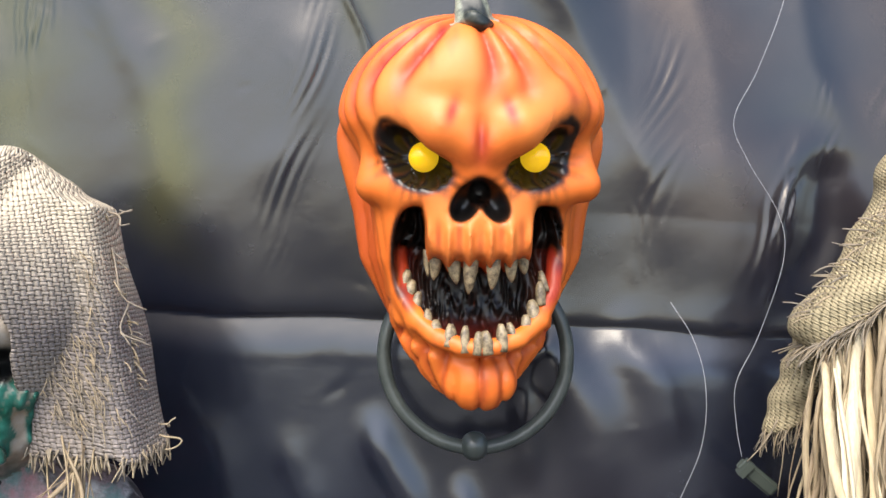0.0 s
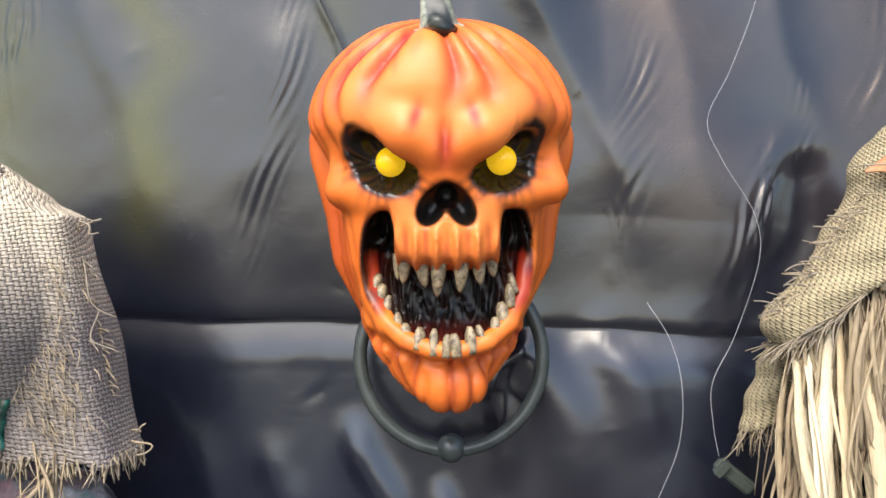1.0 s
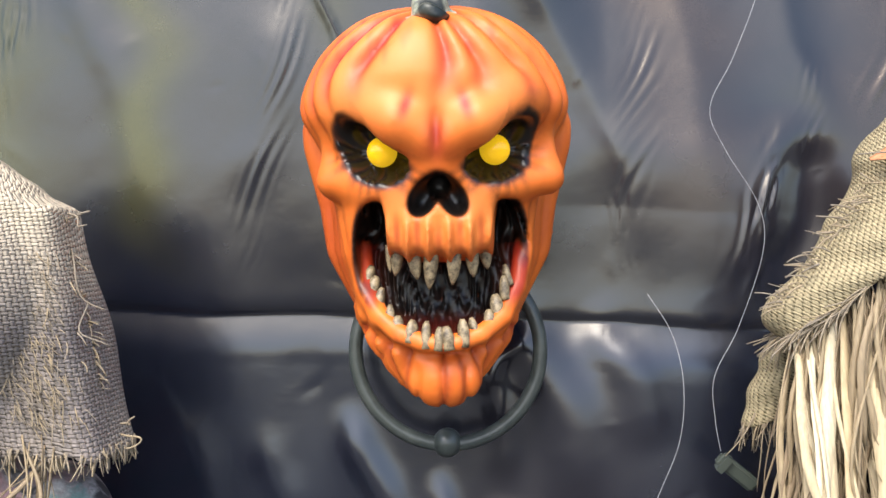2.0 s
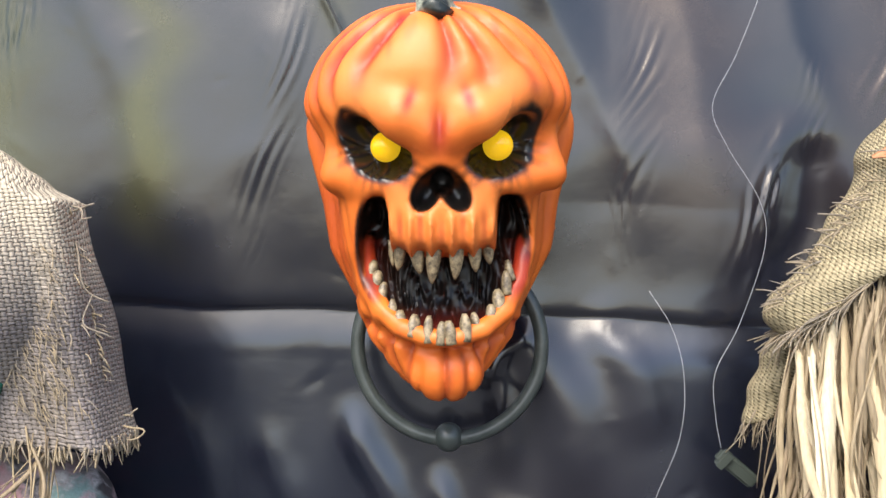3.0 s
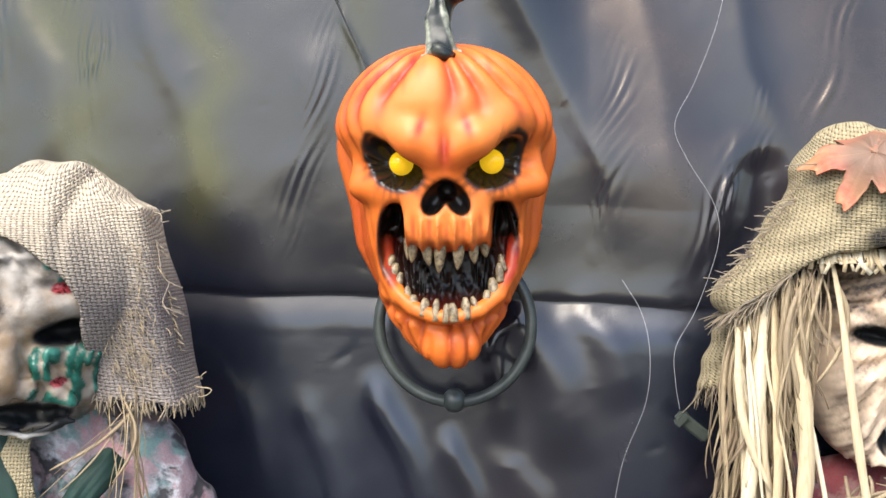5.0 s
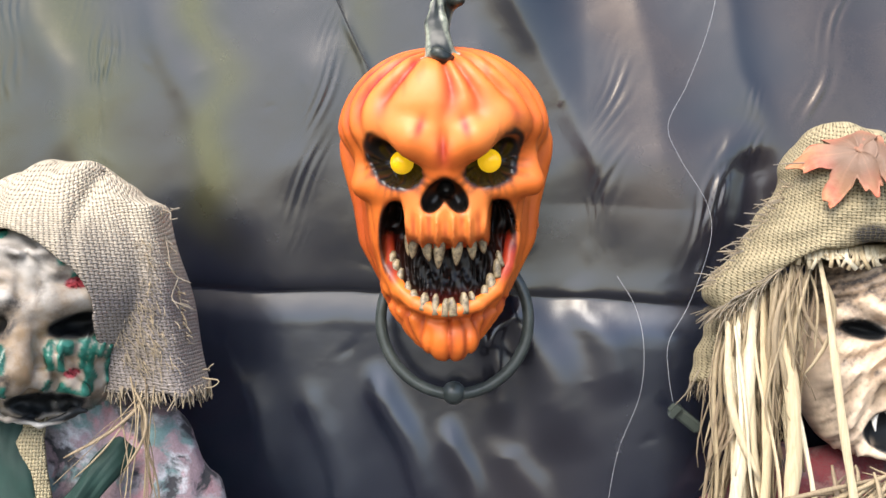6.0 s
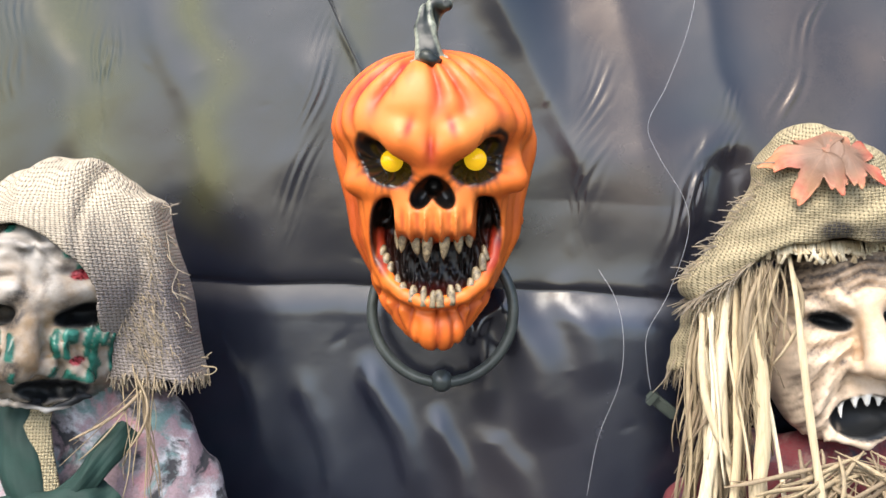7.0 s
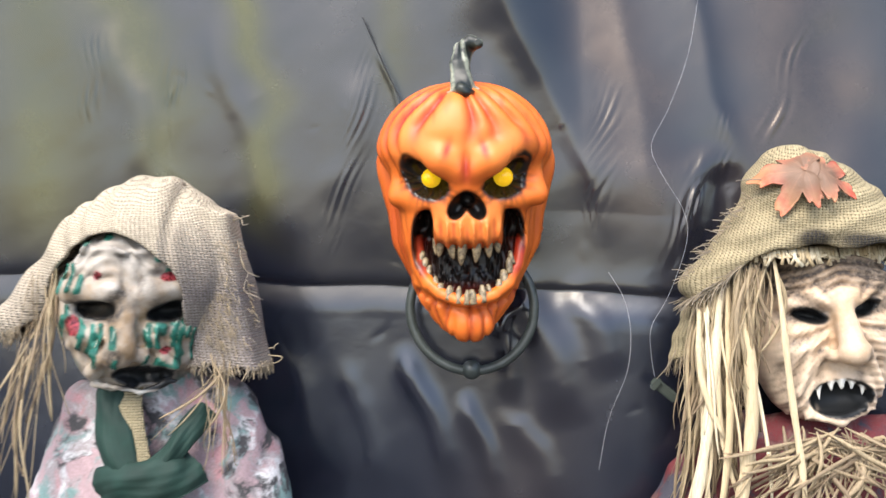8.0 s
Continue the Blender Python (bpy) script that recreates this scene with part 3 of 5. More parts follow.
    lip = np.exp(-(np.maximum(m, 0) / 0.008) ** 2) * 0.45 * step(-0.2, 0.6, n2)
    red = deep * 1.0 + streak + jaw + lip + wet * inside + low
    red = red + 1.0 * np.exp(-((x - FX) / 0.009) ** 2 - ((z - 1.604) / 0.020) ** 2) + 0.25 * np.exp(-((x - FX) / 0.04) ** 2 - ((z - 1.585) / 0.010) ** 2)
    for s in (-1, 1):
        red = red + 1.0 * np.exp(-((x - FX - s * (0.028 + 0.25 * (1.63 - z))) / 0.006) ** 2 - ((z - 1.630) / 0.015) ** 2)
    red = red + 1.0 * np.exp(-(np.maximum(up, 0) / 0.012)) * np.exp(-((z - 1.512) / 0.016) ** 2) * np.clip(np.cos((x - FX) * 6.283 / 0.0205), 0, 1) ** 2 * step(-1.2, 0.3, n2 + n) + 0.25 * np.exp(-(np.maximum(up, 0) / 0.012)) * (1 - step(1.49, 1.53, z))
    red = red + 0.5 * step(0.875, 0.90, y) * (1 - step(1.62, 1.68, z)) * step(1.38, 1.42, z) * step(-0.6, 0.8, n2)
    halo = np.exp(-(np.maximum(sk, 0) / (0.011 + 0.007 * at(lash))) ** 2) * (y > 0.803) * np.clip(lid + 0.35, 0, 1)
    stain = halo * (0.90 + 0.5 * n) + 0.30 * np.exp(-(np.maximum(m, 0) / 0.005) ** 2) * n + 0.35 * step(0.6, 0.95, ri) * (1 - step(1.38, 1.43, z)) + 0.5 * step(0.75, 1, ri) * step(0.0, 0.7, fuzz(P, 34, 16)) * (z > 1.62)
    stain = stain + 0.35 * np.exp(-(np.maximum(ns, 0) / 0.004) ** 2)
    pale = (1 - step(0.800, 0.850, y)) * (0.55 + 0.45 * n2) * step(1.58, 1.64, z) + 0.5 * (1 - step(0.82, 0.85, y)) * (1 - step(1.53, 1.57, z)) * step(1.47, 1.50, z)
    red = red + 0.9 * (gu < 0.003) * (1 - step(0.002, 0.007, m)) * step(1.428, 1.450, z) * step(0.060, 0.068, np.abs(x - FX))
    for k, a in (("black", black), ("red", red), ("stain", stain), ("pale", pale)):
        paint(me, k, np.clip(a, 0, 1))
    return me


def uv_ball(r, seg=24, ring=14):
    b = bmesh.new()
    bmesh.ops.create_uvsphere(b, u_segments=seg, v_segments=ring, radius=r)
    me = bpy.data.meshes.new("ball")
    b.to_mesh(me)
    me.polygons.foreach_set("use_smooth", np.ones(len(me.polygons), bool))
    return me


def tube(path, radii, sides=10, closed=False, caps=True):
    """A mesh along a path, with a radius for each point."""
    P = [Vector(p) for p in path]
    n = len(P)
    pts, faces = [], []
    up = Vector((0.13, 0.21, 0.97))
    for i, p in enumerate(P):
        t = (P[(i + 1) % n] - P[i - 1]) if closed else (P[min(i + 1, n - 1)] - P[max(i - 1, 0)])
        t.normalize()
        a = t.cross(up)
        if a.length < 1e-4:
            a = t.cross(Vector((1, 0, 0)))
        a.normalize()
        b = t.cross(a)
        for k in range(sides):
            g = 6.28318 * k / sides
            pts.append(p + radii[i] * (math.cos(g) * a + math.sin(g) * b))
    for i in range(n if closed else n - 1):
        j = (i + 1) % n
        for k in range(sides):
            l = (k + 1) % sides
            faces.append((i * sides + k, i * sides + l, j * sides + l, j * sides + k))
    if not closed and caps:
        faces.append(tuple(range(sides - 1, -1, -1)))
        faces.append(tuple((n - 1) * sides + k for k in range(sides)))
    return [tuple(p) for p in pts], faces


pumpkin = new("pumpkin_skull")
pumpkin.location = (HX, 0.99, 1.333)
tagged(pumpkin, "orange pumpkin skull wall decoration with bared teeth and yellow eyes", "decoration")
bpy.context.view_layer.update()


def part(name, me, material, parent, label=""):
    """A mesh made in world places, hung under a thing."""
    ob = put(name, me, material, None, label)
    bpy.context.view_layer.update()
    ob.parent = parent
    ob.matrix_parent_inverse = parent.matrix_world.inverted()
    return ob


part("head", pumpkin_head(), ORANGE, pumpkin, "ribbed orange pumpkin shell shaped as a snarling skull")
for s in (-1, 1):
    me = uv_ball(0.0152, 32, 20)
    me.transform(Matrix.Translation((FX + s * 0.0560, 0.8425, 1.5920)))
    part("eye", me, EYE_GLOW, pumpkin, "glossy yellow eye")


def tooth(long, wide, seed, blunt=False):
    """A worn tooth that points down from its root at the origin."""
    r = random.Random(seed)
    n, k = 8, 9
    pts, faces = [], []
    bend = r.uniform(-0.12, 0.12)
    for i in range(n):
        t = i / (n - 1)
        fat = wide * (0.80 + 0.45 * t - 1.05 * t ** 2.2) if t < 0.999 else wide * 0.10
        if blunt:
            fat = wide * (0.85 + 0.5 * t - 0.95 * t ** 3.5)
        for j in range(k):
            a = 6.28318 * j / k
            bumpy = 1 + 0.10 * math.sin(3 * a + seed) + r.uniform(-0.06, 0.06)
            pts.append((fat * bumpy * math.cos(a) + bend * long * t * t, 0.75 * fat * bumpy * math.sin(a) - 0.10 * long * t, -long * t))
    for i in range(n - 1):
        for j in range(k):
            l = (j + 1) % k
            faces.append((i * k + j, (i + 1) * k + j, (i + 1) * k + l, i * k + l))
    faces.append(tuple(range(k)))
    faces.append(tuple((n - 1) * k + j for j in reversed(range(k))))
    return mesh_of("tooth", pts, faces)


def set_tooth(at, long, wide, seed, turn, blunt=False):
    me = tooth(long, wide, seed, blunt)
    me.transform(pose(*at, *turn))
    part("tooth", me, TOOTH, pumpkin, "stained bone-coloured tooth")


# upper teeth along the arch of the jaw, longest in the middle
for i, (x, long) in enumerate([(-0.0540, 0.024), (-0.0440, 0.026), (-0.0265, 0.028), (-0.0085, 0.037), (0.0145, 0.033), (0.0320, 0.027), (0.0455, 0.021)]):
    set_tooth((FX + x, 0.8370 + 9.5 * x * x, 1.4960 + 1.2 * x * x), long + 0.004, 0.0086 - 14.0 * max(0, abs(x) - 0.04) ** 1.9, i, (6, 0, 25 * x / 0.05))
# lower teeth stand on the gum
low = [(-0.0770, 1.4700), (-0.0730, 1.4560), (-0.0660, 1.4420), (-0.0540, 1.4280), (-0.0440, 1.4190), (-0.0310, 1.4120), (-0.0150, 1.4070), (-0.0030, 1.4050), (0.0085, 1.4055), (0.0225, 1.4080), (0.0350, 1.4140), (0.0480, 1.4240), (0.0570, 1.4370), (0.0640, 1.4520), (0.0700, 1.4660)]
for i, (x, z) in enumerate(low):
    big = 0.014 + 0.005 * math.sin(i * 2.3) ** 2 + (0.003 if abs(x) < 0.03 else 0)
    set_tooth((FX + x, 0.8275 + 8.3 * x * x, z - 0.010), big + 0.006, 0.0058 + 0.0010 * math.sin(i * 1.7), 40 + i, (174 + 5 * math.sin(i), -240 * x + 8 * math.sin(i * 3), -300 * x), True)


def stem():
    F = Field((-0.03, 0.80, 1.70), (0.10, 0.96, 1.84), 0.0017)
    X, Y, Z = F.P
    way = [(0.028, 0.864, 1.722), (0.027, 0.865, 1.745), (0.0245, 0.872, 1.780), (0.029, 0.882, 1.806), (0.040, 0.876, 1.816), (0.051, 0.866, 1.812)]
    rad = [0.0170, 0.0160, 0.0140, 0.0125, 0.0105, 0.0085]
    f = None
    for a, b, r0, r1 in zip(way, way[1:], rad, rad[1:]):
        e = F.rod(a, b, r0, r1)
        f = e if f is None else smin(f, e, 0.006)
    ang = np.arctan2(Y - 0.882, X - 0.027) + 10 * (Z - 1.74)
    rib = np.cos(5 * ang + 0.8)
    f = f + 0.0024 * rib * (1 - step(1.81, 1.83, Z))
    foot = F.ball((0.0275, 0.856, 1.7330), (0.030, 0.028, 0.0085)) + 0.0055 * np.cos(6 * ang)
    f = smin(f, foot, 0.008)
    f = smax(f, -F.ball((0.053, 0.856, 1.813), (0.006, 0.006, 0.006)), 0.003)
    pts, quads = F.skin(f)
    me = mesh_of("stem", pts, quads)
    me.transform(Matrix.Translation((0.003, -0.010, -0.010)))
    paint(me, "ridge", np.clip(0.8 * step(0.0, -0.7, F.sample(rib, pts)) * step(1.722, 1.745, pts[:, 2] + 0.020) + 0.25 * fuzz(pts.T, 150, 3), 0, 1))
    return me


part("stem", stem(), STEM, pumpkin, "gnarled grey-green stem with pale ridges")


def ring():
    c, R = Vector((0.0375, 0.968, 1.3790)), 0.1055
    path = [(c.x + R * math.sin(a), c.y + 0.010 * math.cos(a), c.z + R * math.cos(a)) for a in np.linspace(0, 6.28318, 72, endpoint=False)]
    p, f = tube(path, [0.0082] * 72, 14, True)
    return mesh_of("ring", p, f)


knocker = part("ring", ring(), RING, pumpkin, "dark grey round knocker ring")
me = uv_ball(0.0165)
me.transform(Matrix.Translation((0.0360, 0.958, 1.2755)))
part("knob", me, RING, knocker)


# ---- strands and ribbons ----
def strands(items):
    """Thin round threads joined in one mesh; items: (path, radius)."""
    pts, faces = [], []
    for path, r in items:
        n = len(path)
        p, f = tube(path, [r * (1 - 0.35 * i / (n - 1)) for i in range(n)], 5)
        o = len(pts)
        pts += p
        faces += [tuple(i + o for i in q) for q in f]
    return mesh_of("strands", pts, faces)


def ribbon(path, width, thick=0.0006, twist=0.0, face=(0, -1, 0), fold=0.25, even=False):
    """A flat strip along a path, creased along its middle; a list of points and faces."""
    P = [Vector(p) for p in path]
    n = len(P)
    pts, faces = [], []
    for i, p in enumerate(P):
        t = (P[min(i + 1, n - 1)] - P[max(i - 1, 0)]).normalized()
        a = twist * i / (n - 1)
        f = Vector(face)
        side = t.cross(f).normalized()
        out = side.cross(t).normalized()
        s2 = side * math.cos(a) + out * math.sin(a)
        o2 = out * math.cos(a) - side * math.sin(a)
        w = width * (0.35 + 0.65 * min(1, 3.0 * i / (n - 1))) * (1 - 0.6 * max(0, (i / (n - 1) - 0.8) / 0.2)) * (1 + 0.12 * math.sin(i * 1.9 + width * 3000))
        if even:
            w = width * (1 + 0.08 * math.sin(i * 1.9))
        for x, h in ((-0.5, 0), (0, fold), (0.5, 0)):
            for d in (0, 1):
                pts.append(p + s2 * (x * w) + o2 * (h * w + (thick if d else -thick)))
    for i in range(n - 1):
        a, b = i * 6, i * 6 + 6
        for u, v in ((1, 3), (3, 5), (5, 4), (4, 2), (2, 0), (0, 1)):
            faces.append((a + u, a + v, b + v, b + u))
    faces.append((0, 2, 4, 5, 3, 1))
    e = (n - 1) * 6
    faces.append((e + 1, e + 3, e + 5, e + 4, e + 2, e))
    return [tuple(p) for p in pts], faces


def ribbons(items):
    pts, faces = [], []
    for it in items:
        p, f = ribbon(*it[0:2], **it[2])
        o = len(pts)
        pts += p
        faces += [tuple(i + o for i in q) for q in f]
    return mesh_of("ribbons", pts, faces)


def hang(rng, a, b, sag=0.01, n=9, curl=0.006):
    """A loose hanging line from a to b that wanders a little."""
    a, b = Vector(a), Vector(b)
    p1, p2 = rng.uniform(0, 6.28), rng.uniform(0, 6.28)
    out = []
    for i in range(n):
        t = i / (n - 1)
        q = a.lerp(b, t)
        k = math.sin(math.pi * t) * sag
        out.append((q.x + k * math.cos(p1) + curl * math.sin(5 * t + p2) * t, q.y - abs(k) * 0.6 + 0.5 * curl * math.sin(4 * t + p1) * t, q.z + curl * 0.5 * math.sin(6 * t + p2) * t))
    return out


def fray(rng, a, way, long):
    """A short bent thread that sticks out of an edge."""
    a, w = Vector(a), Vector(way).normalized()
    side = Vector((rng.uniform(-1, 1), rng.uniform(-1, 1), rng.uniform(-1, 1)))
    side = (side - side.dot(w) * w).normalized()
    b = rng.uniform(-0.5, 0.5)
    return [tuple(a + w * long * t + side * long * b * t * t + Vector((0, 0, -0.25 * long * t * t))) for t in (0, 0.25, 0.5, 0.75, 1)]


def open_edge(me, rule):
    """Points of the mesh that the rule picks, as vectors."""
    return [v.co.copy() for v in me.vertices if rule(v.co)]


def cloth_layers(me, u, v, dye):
    for k, a in (("u", u), ("v", v), ("dye", np.clip(dye, 0, 1))):
        paint(me, k, a)


def skirt(me_pts, faces, c, r, z0, z1, seed):
    """Adds the hanging lower cloth of a figure, down to the ground."""
    n, rows = 48, 12
    o = len(me_pts)
    for i in range(rows):
        t = i / (rows - 1)
        for k in range(n):
            a = 6.28318 * k / n
            q = 1 + 0.06 * t * math.sin(7 * a + seed) + 0.03 * math.sin(11 * a + 2 * t)
            me_pts.append((c[0] + r[0] * (1 - 0.15 * math.sin(3.1 * t)) * q * math.cos(a), c[1] + r[1] * q * math.sin(a), z0 + (z1 - z0) * t))
    for i in range(rows - 1):
        for k in range(n):
            l = (k + 1) % n
            faces.append((o + i * n + k, o + (i + 1) * n + k, o + (i + 1) * n + l, o + i * n + l))
    faces.append(tuple(o + (rows - 1) * n + k for k in reversed(range(n))))


def rest_wash(P, scale, seed):
    return np.clip(fuzz(P, scale, seed) * 0.5 + 0.2, 0, 1)


# ---- hooded zombie figure ----
def zombie():
    F = Field((-0.70, 0.63, 1.02), (-0.21, 0.96, 1.54), 0.0034)
    X, Y, Z = F.P
    o, yaw = (-0.474, 0.790, 1.402), 22.0
    c, s = math.cos(radians(yaw)), math.sin(radians(yaw))

    def W(x, out, z):
        return (o[0] + x * c + out * s, o[1] + x * s - out * c, o[2] + z)

    lx = (X - o[0]) * c + (Y - o[1]) * s
    lo = (X - o[0]) * s - (Y - o[1]) * c
    lz = Z - o[2]
    T = (0, 0, yaw)
    f = F.ball(W(0, 0, 0.0), (0.106, 0.100, 0.124), T)
    f = smin(f, F.ball(W(0, 0.052, 0.058), (0.078, 0.048, 0.050), T), 0.02)
    f = smin(f, F.ball(W(0.008, 0.022, -0.080), (0.082, 0.066, 0.046), T), 0.02)
    for k in (-1, 1):
        f = smin(f, F.rod(W(k * 0.024, 0.092, 0.026), W(k * 0.076, 0.076, 0.030), 0.020, 0.019), 0.008)
        f = smin(f, F.ball(W(k * 0.056, 0.070, -0.030), (0.028, 0.022, 0.026), T), 0.018)
    f = smin(f, F.rod(W(-0.002, 0.092, 0.016), W(-0.016, 0.114, -0.058), 0.014, 0.021), 0.012)
    for k in (-1, 1):
        f = smin(f, F.rod(W(k * 0.026, 0.094, 0.056), W(k * 0.072, 0.080, 0.060), 0.008, 0.006), 0.006)
        f = smin(f, F.rod(W(k * 0.024, 0.098, -0.044), W(k * 0.054, 0.082, -0.088), 0.008, 0.010), 0.008)
        f = smin(f, F.rod(W(k * 0.030, 0.094, -0.022), W(k * 0.078, 0.068, -0.034), 0.007, 0.009), 0.008)
        f = smin(f, F.rod(W(k * 0.006, 0.098, 0.080), W(k * 0.060, 0.080, 0.088), 0.006, 0.005), 0.006)
    for k in (-1, 1):
        f = smin(f, F.ball(W(-0.014 + k * 0.025, 0.100, -0.064), (0.014, 0.014, 0.012), T), 0.008)
    eye = np.minimum(F.ball(W(-0.050, 0.085, 0.001), (0.027, 0.035, 0.0115), (0, 8, yaw)), F.ball(W(0.052, 0.085, -0.005), (0.030, 0.035, 0.0125), (0, -5, yaw)))
    f = smax(f, -eye, 0.005)
    f = smin(f, F.rod(W(-0.074, 0.076, -0.018), W(-0.030, 0.090, -0.022), 0.007), 0.006)
    f = smin(f, F.rod(W(0.030, 0.089, -0.025), W(0.078, 0.074, -0.021), 0.007), 0.006)
    lids = np.minimum(F.rod(W(-0.074, 0.076, -0.018), W(-0.034, 0.089, -0.022), 0.008), F.rod(W(0.034, 0.089, -0.025), W(0.078, 0.074, -0.021), 0.008))
    mouth = F.ball(W(0.020, 0.088, -0.099), (0.050, 0.036, 0.0155), (0, 4, yaw))
    f = smax(f, -mouth, 0.005)
    f = smin(f, F.rod(W(-0.055, 0.074, -0.104), W(0.012, 0.090, -0.119), 0.0030), 0.004)
    f = smin(f, F.rod(W(0.012, 0.090, -0.119), W(0.074, 0.070, -0.104), 0.0030), 0.004)
    # creases of the brow and cheeks, drips of paint
    f = f + 0.0018 * np.sin(lz * 330 + 9 * np.sin(lx * 45) + 60 * np.abs(lx)) * step(0.03, 0.045, lz) * (lz < 0.11) + 0.0035 * np.exp(-((np.abs(lx) - 0.010) / 0.004) ** 2) * np.exp(-((lz - 0.045) / 0.02) ** 2) + 0.0042 * fuzz(F.P, 80, 33) + 0.0024 * fuzz(F.P, 170, 34)
    f = f + 0.0012 * np.sin(170 * np.abs(lx) + 250 * lz + 4 * np.sin(90 * lx)) * (lz < -0.01)
    drip = np.zeros_like(X)
    r = random.Random(8)
    for x0, z0, n, long in ((-0.075, 0.000, 5, 0.060), (-0.045, -0.020, 6, 0.070), (0.045, -0.022, 7, 0.046), (0.075, -0.018, 5, 0.060), (0.034, -0.074, 11, 0.034), (0.0, -0.075, 3, 0.02), (0.075, -0.05, 4, 0.05), (-0.085, 0.060, 3, 0.05), (0.056, 0.076, 9, 0.026), (0.075, 0.066, 5, 0.03), (-0.05, 0.105, 4, 0.015)):
        for _ in range(n):
            x = x0 + r.uniform(-0.024, 0.024)
            z = z0 + r.uniform(-0.012, 0.010)
            k = r.uniform(0.3, 1.0) * long
            wide = r.uniform(0.0026, 0.0044)
            inx = np.exp(-((lx - x - 0.12 * (lz - z) - 0.003 * np.sin(lz * 90 + 40 * x)) / (wide * (1 + 0.5 * np.exp(-((lz - z + k) / 0.008) ** 2)))) ** 2)
            inz = step(z + 0.004, z - 0.004, lz) * step(z - k - 0.004, z - k + 0.004, lz)
            drip = np.maximum(drip, inx * inz)
    drip = drip * (lo > 0)
    f = f - 0.0046 * drip
    # shoulders and sleeves
    body = F.ball((-0.445, 0.845, 1.08), (0.175, 0.100, 0.215))
    body = smin(body, F.rod((-0.44, 0.83, 1.16), (-0.44, 0.82, 1.33), 0.060), 0.03)
    for a, b in ((-0.345, -0.282), (-0.560, -0.640)):
        body = smin(body, F.rod((a, 0.835, 1.235), (b, 0.825, 0.98), 0.050, 0.062), 0.03)
    body = body + 0.006 * fuzz((X * 1.4, Y, Z * 0.6), 55, 4) + 0.0025 * fuzz(F.P, 130, 7)
    all_ = np.minimum(f, body)
    all_ = np.maximum(all_, 1.035 - Z)
    pts, quads = F.skin(all_)
    at = lambda g: F.sample(g, pts)
    is_body = at(body) < at(f)
    n_top = len(pts)
    P = pts.T
    p2, f2 = pts.tolist(), quads.tolist()
    n_f = len(f2)
    skirt(p2, f2, (-0.44, 0.845), (0.205, 0.095), 1.06, 0.0, 2)
    me = mesh_of("scarecrow_figure", p2, f2)
    me.materials.append(MASK_GREY)
    me.materials.append(SHIRT)
    mi = np.ones(len(me.polygons), np.int32)
    mi[:n_f] = is_body[quads[:, 0]]
    me.polygons.foreach_set("material_index", mi)
    n1, n2 = fuzz(P, 120, 3), fuzz(P, 45, 8)
    x, z = at(lx), at(lz)
    hole = np.maximum(1 - step(0.001, 0.005, at(eye)), 1 - step(0.001, 0.004, at(mouth)))
    green = np.maximum(step(0.25, 0.55, at(drip)), step(0.45, 0.80, n2 - 0.25 * (z > 0.03)) * (np.abs(x) > 0.03) * 0.7)
    green = np.maximum(green, step(0.003, 0.0, at(lids) + 0.0015 * n1) * step(-0.020, -0.012, -np.abs(z + 0.020)))
    red = 0
    for a, b, w, h in ((0.052, 0.046, 0.014, 0.008), (0.066, 0.094, 0.026, 0.014), (-0.080, -0.020, 0.012, 0.016), (0.045, -0.060, 0.010, 0.006), (-0.045, 0.050, 0.007, 0.006)):
        red = np.maximum(red, step(1.1, 0.7, ((x - a) / w) ** 2 + ((z - b) / h) ** 2 + 0.25 * n1))
    wash = 1.4 * np.clip(0.35 * np.exp(-((x + 0.010) / 0.020) ** 2) * (z < 0.03) * (0.5 + n1) + 0.60 * np.exp(-(np.maximum(at(eye), 0) / 0.010) ** 2) + 0.42 * n2 + 0.48 * n1 + 0.35 * np.exp(-((np.abs(x) - 0.012) / 0.006) ** 2) * (z > 0.02) * (z < 0.08), 0, 1)
    pale = np.clip(step(0.03, 0.07, z) * (0.7 + 0.7 * n2) * (1 - 0.6 * step(0.0, 0.05, x)) + 0.5 * (z < -0.098), 0, 1)
    for k, a in (("hole", hole), ("green", green * (1 - hole)), ("red", red * (1 - hole)), ("wash", wash), ("pale", pale), ("white", step(-0.112, -0.116, z) * 0.30 * (z > -0.124))):
        full = np.zeros(len(p2))
        full[:n_top] = np.clip(a, 0, 1)
        paint(me, k, full)
    return me


figure = put("scarecrow_figure", zombie())
tagged(figure, "hooded scarecrow doll with grey green-dripping zombie mask and stained shirt", "doll")


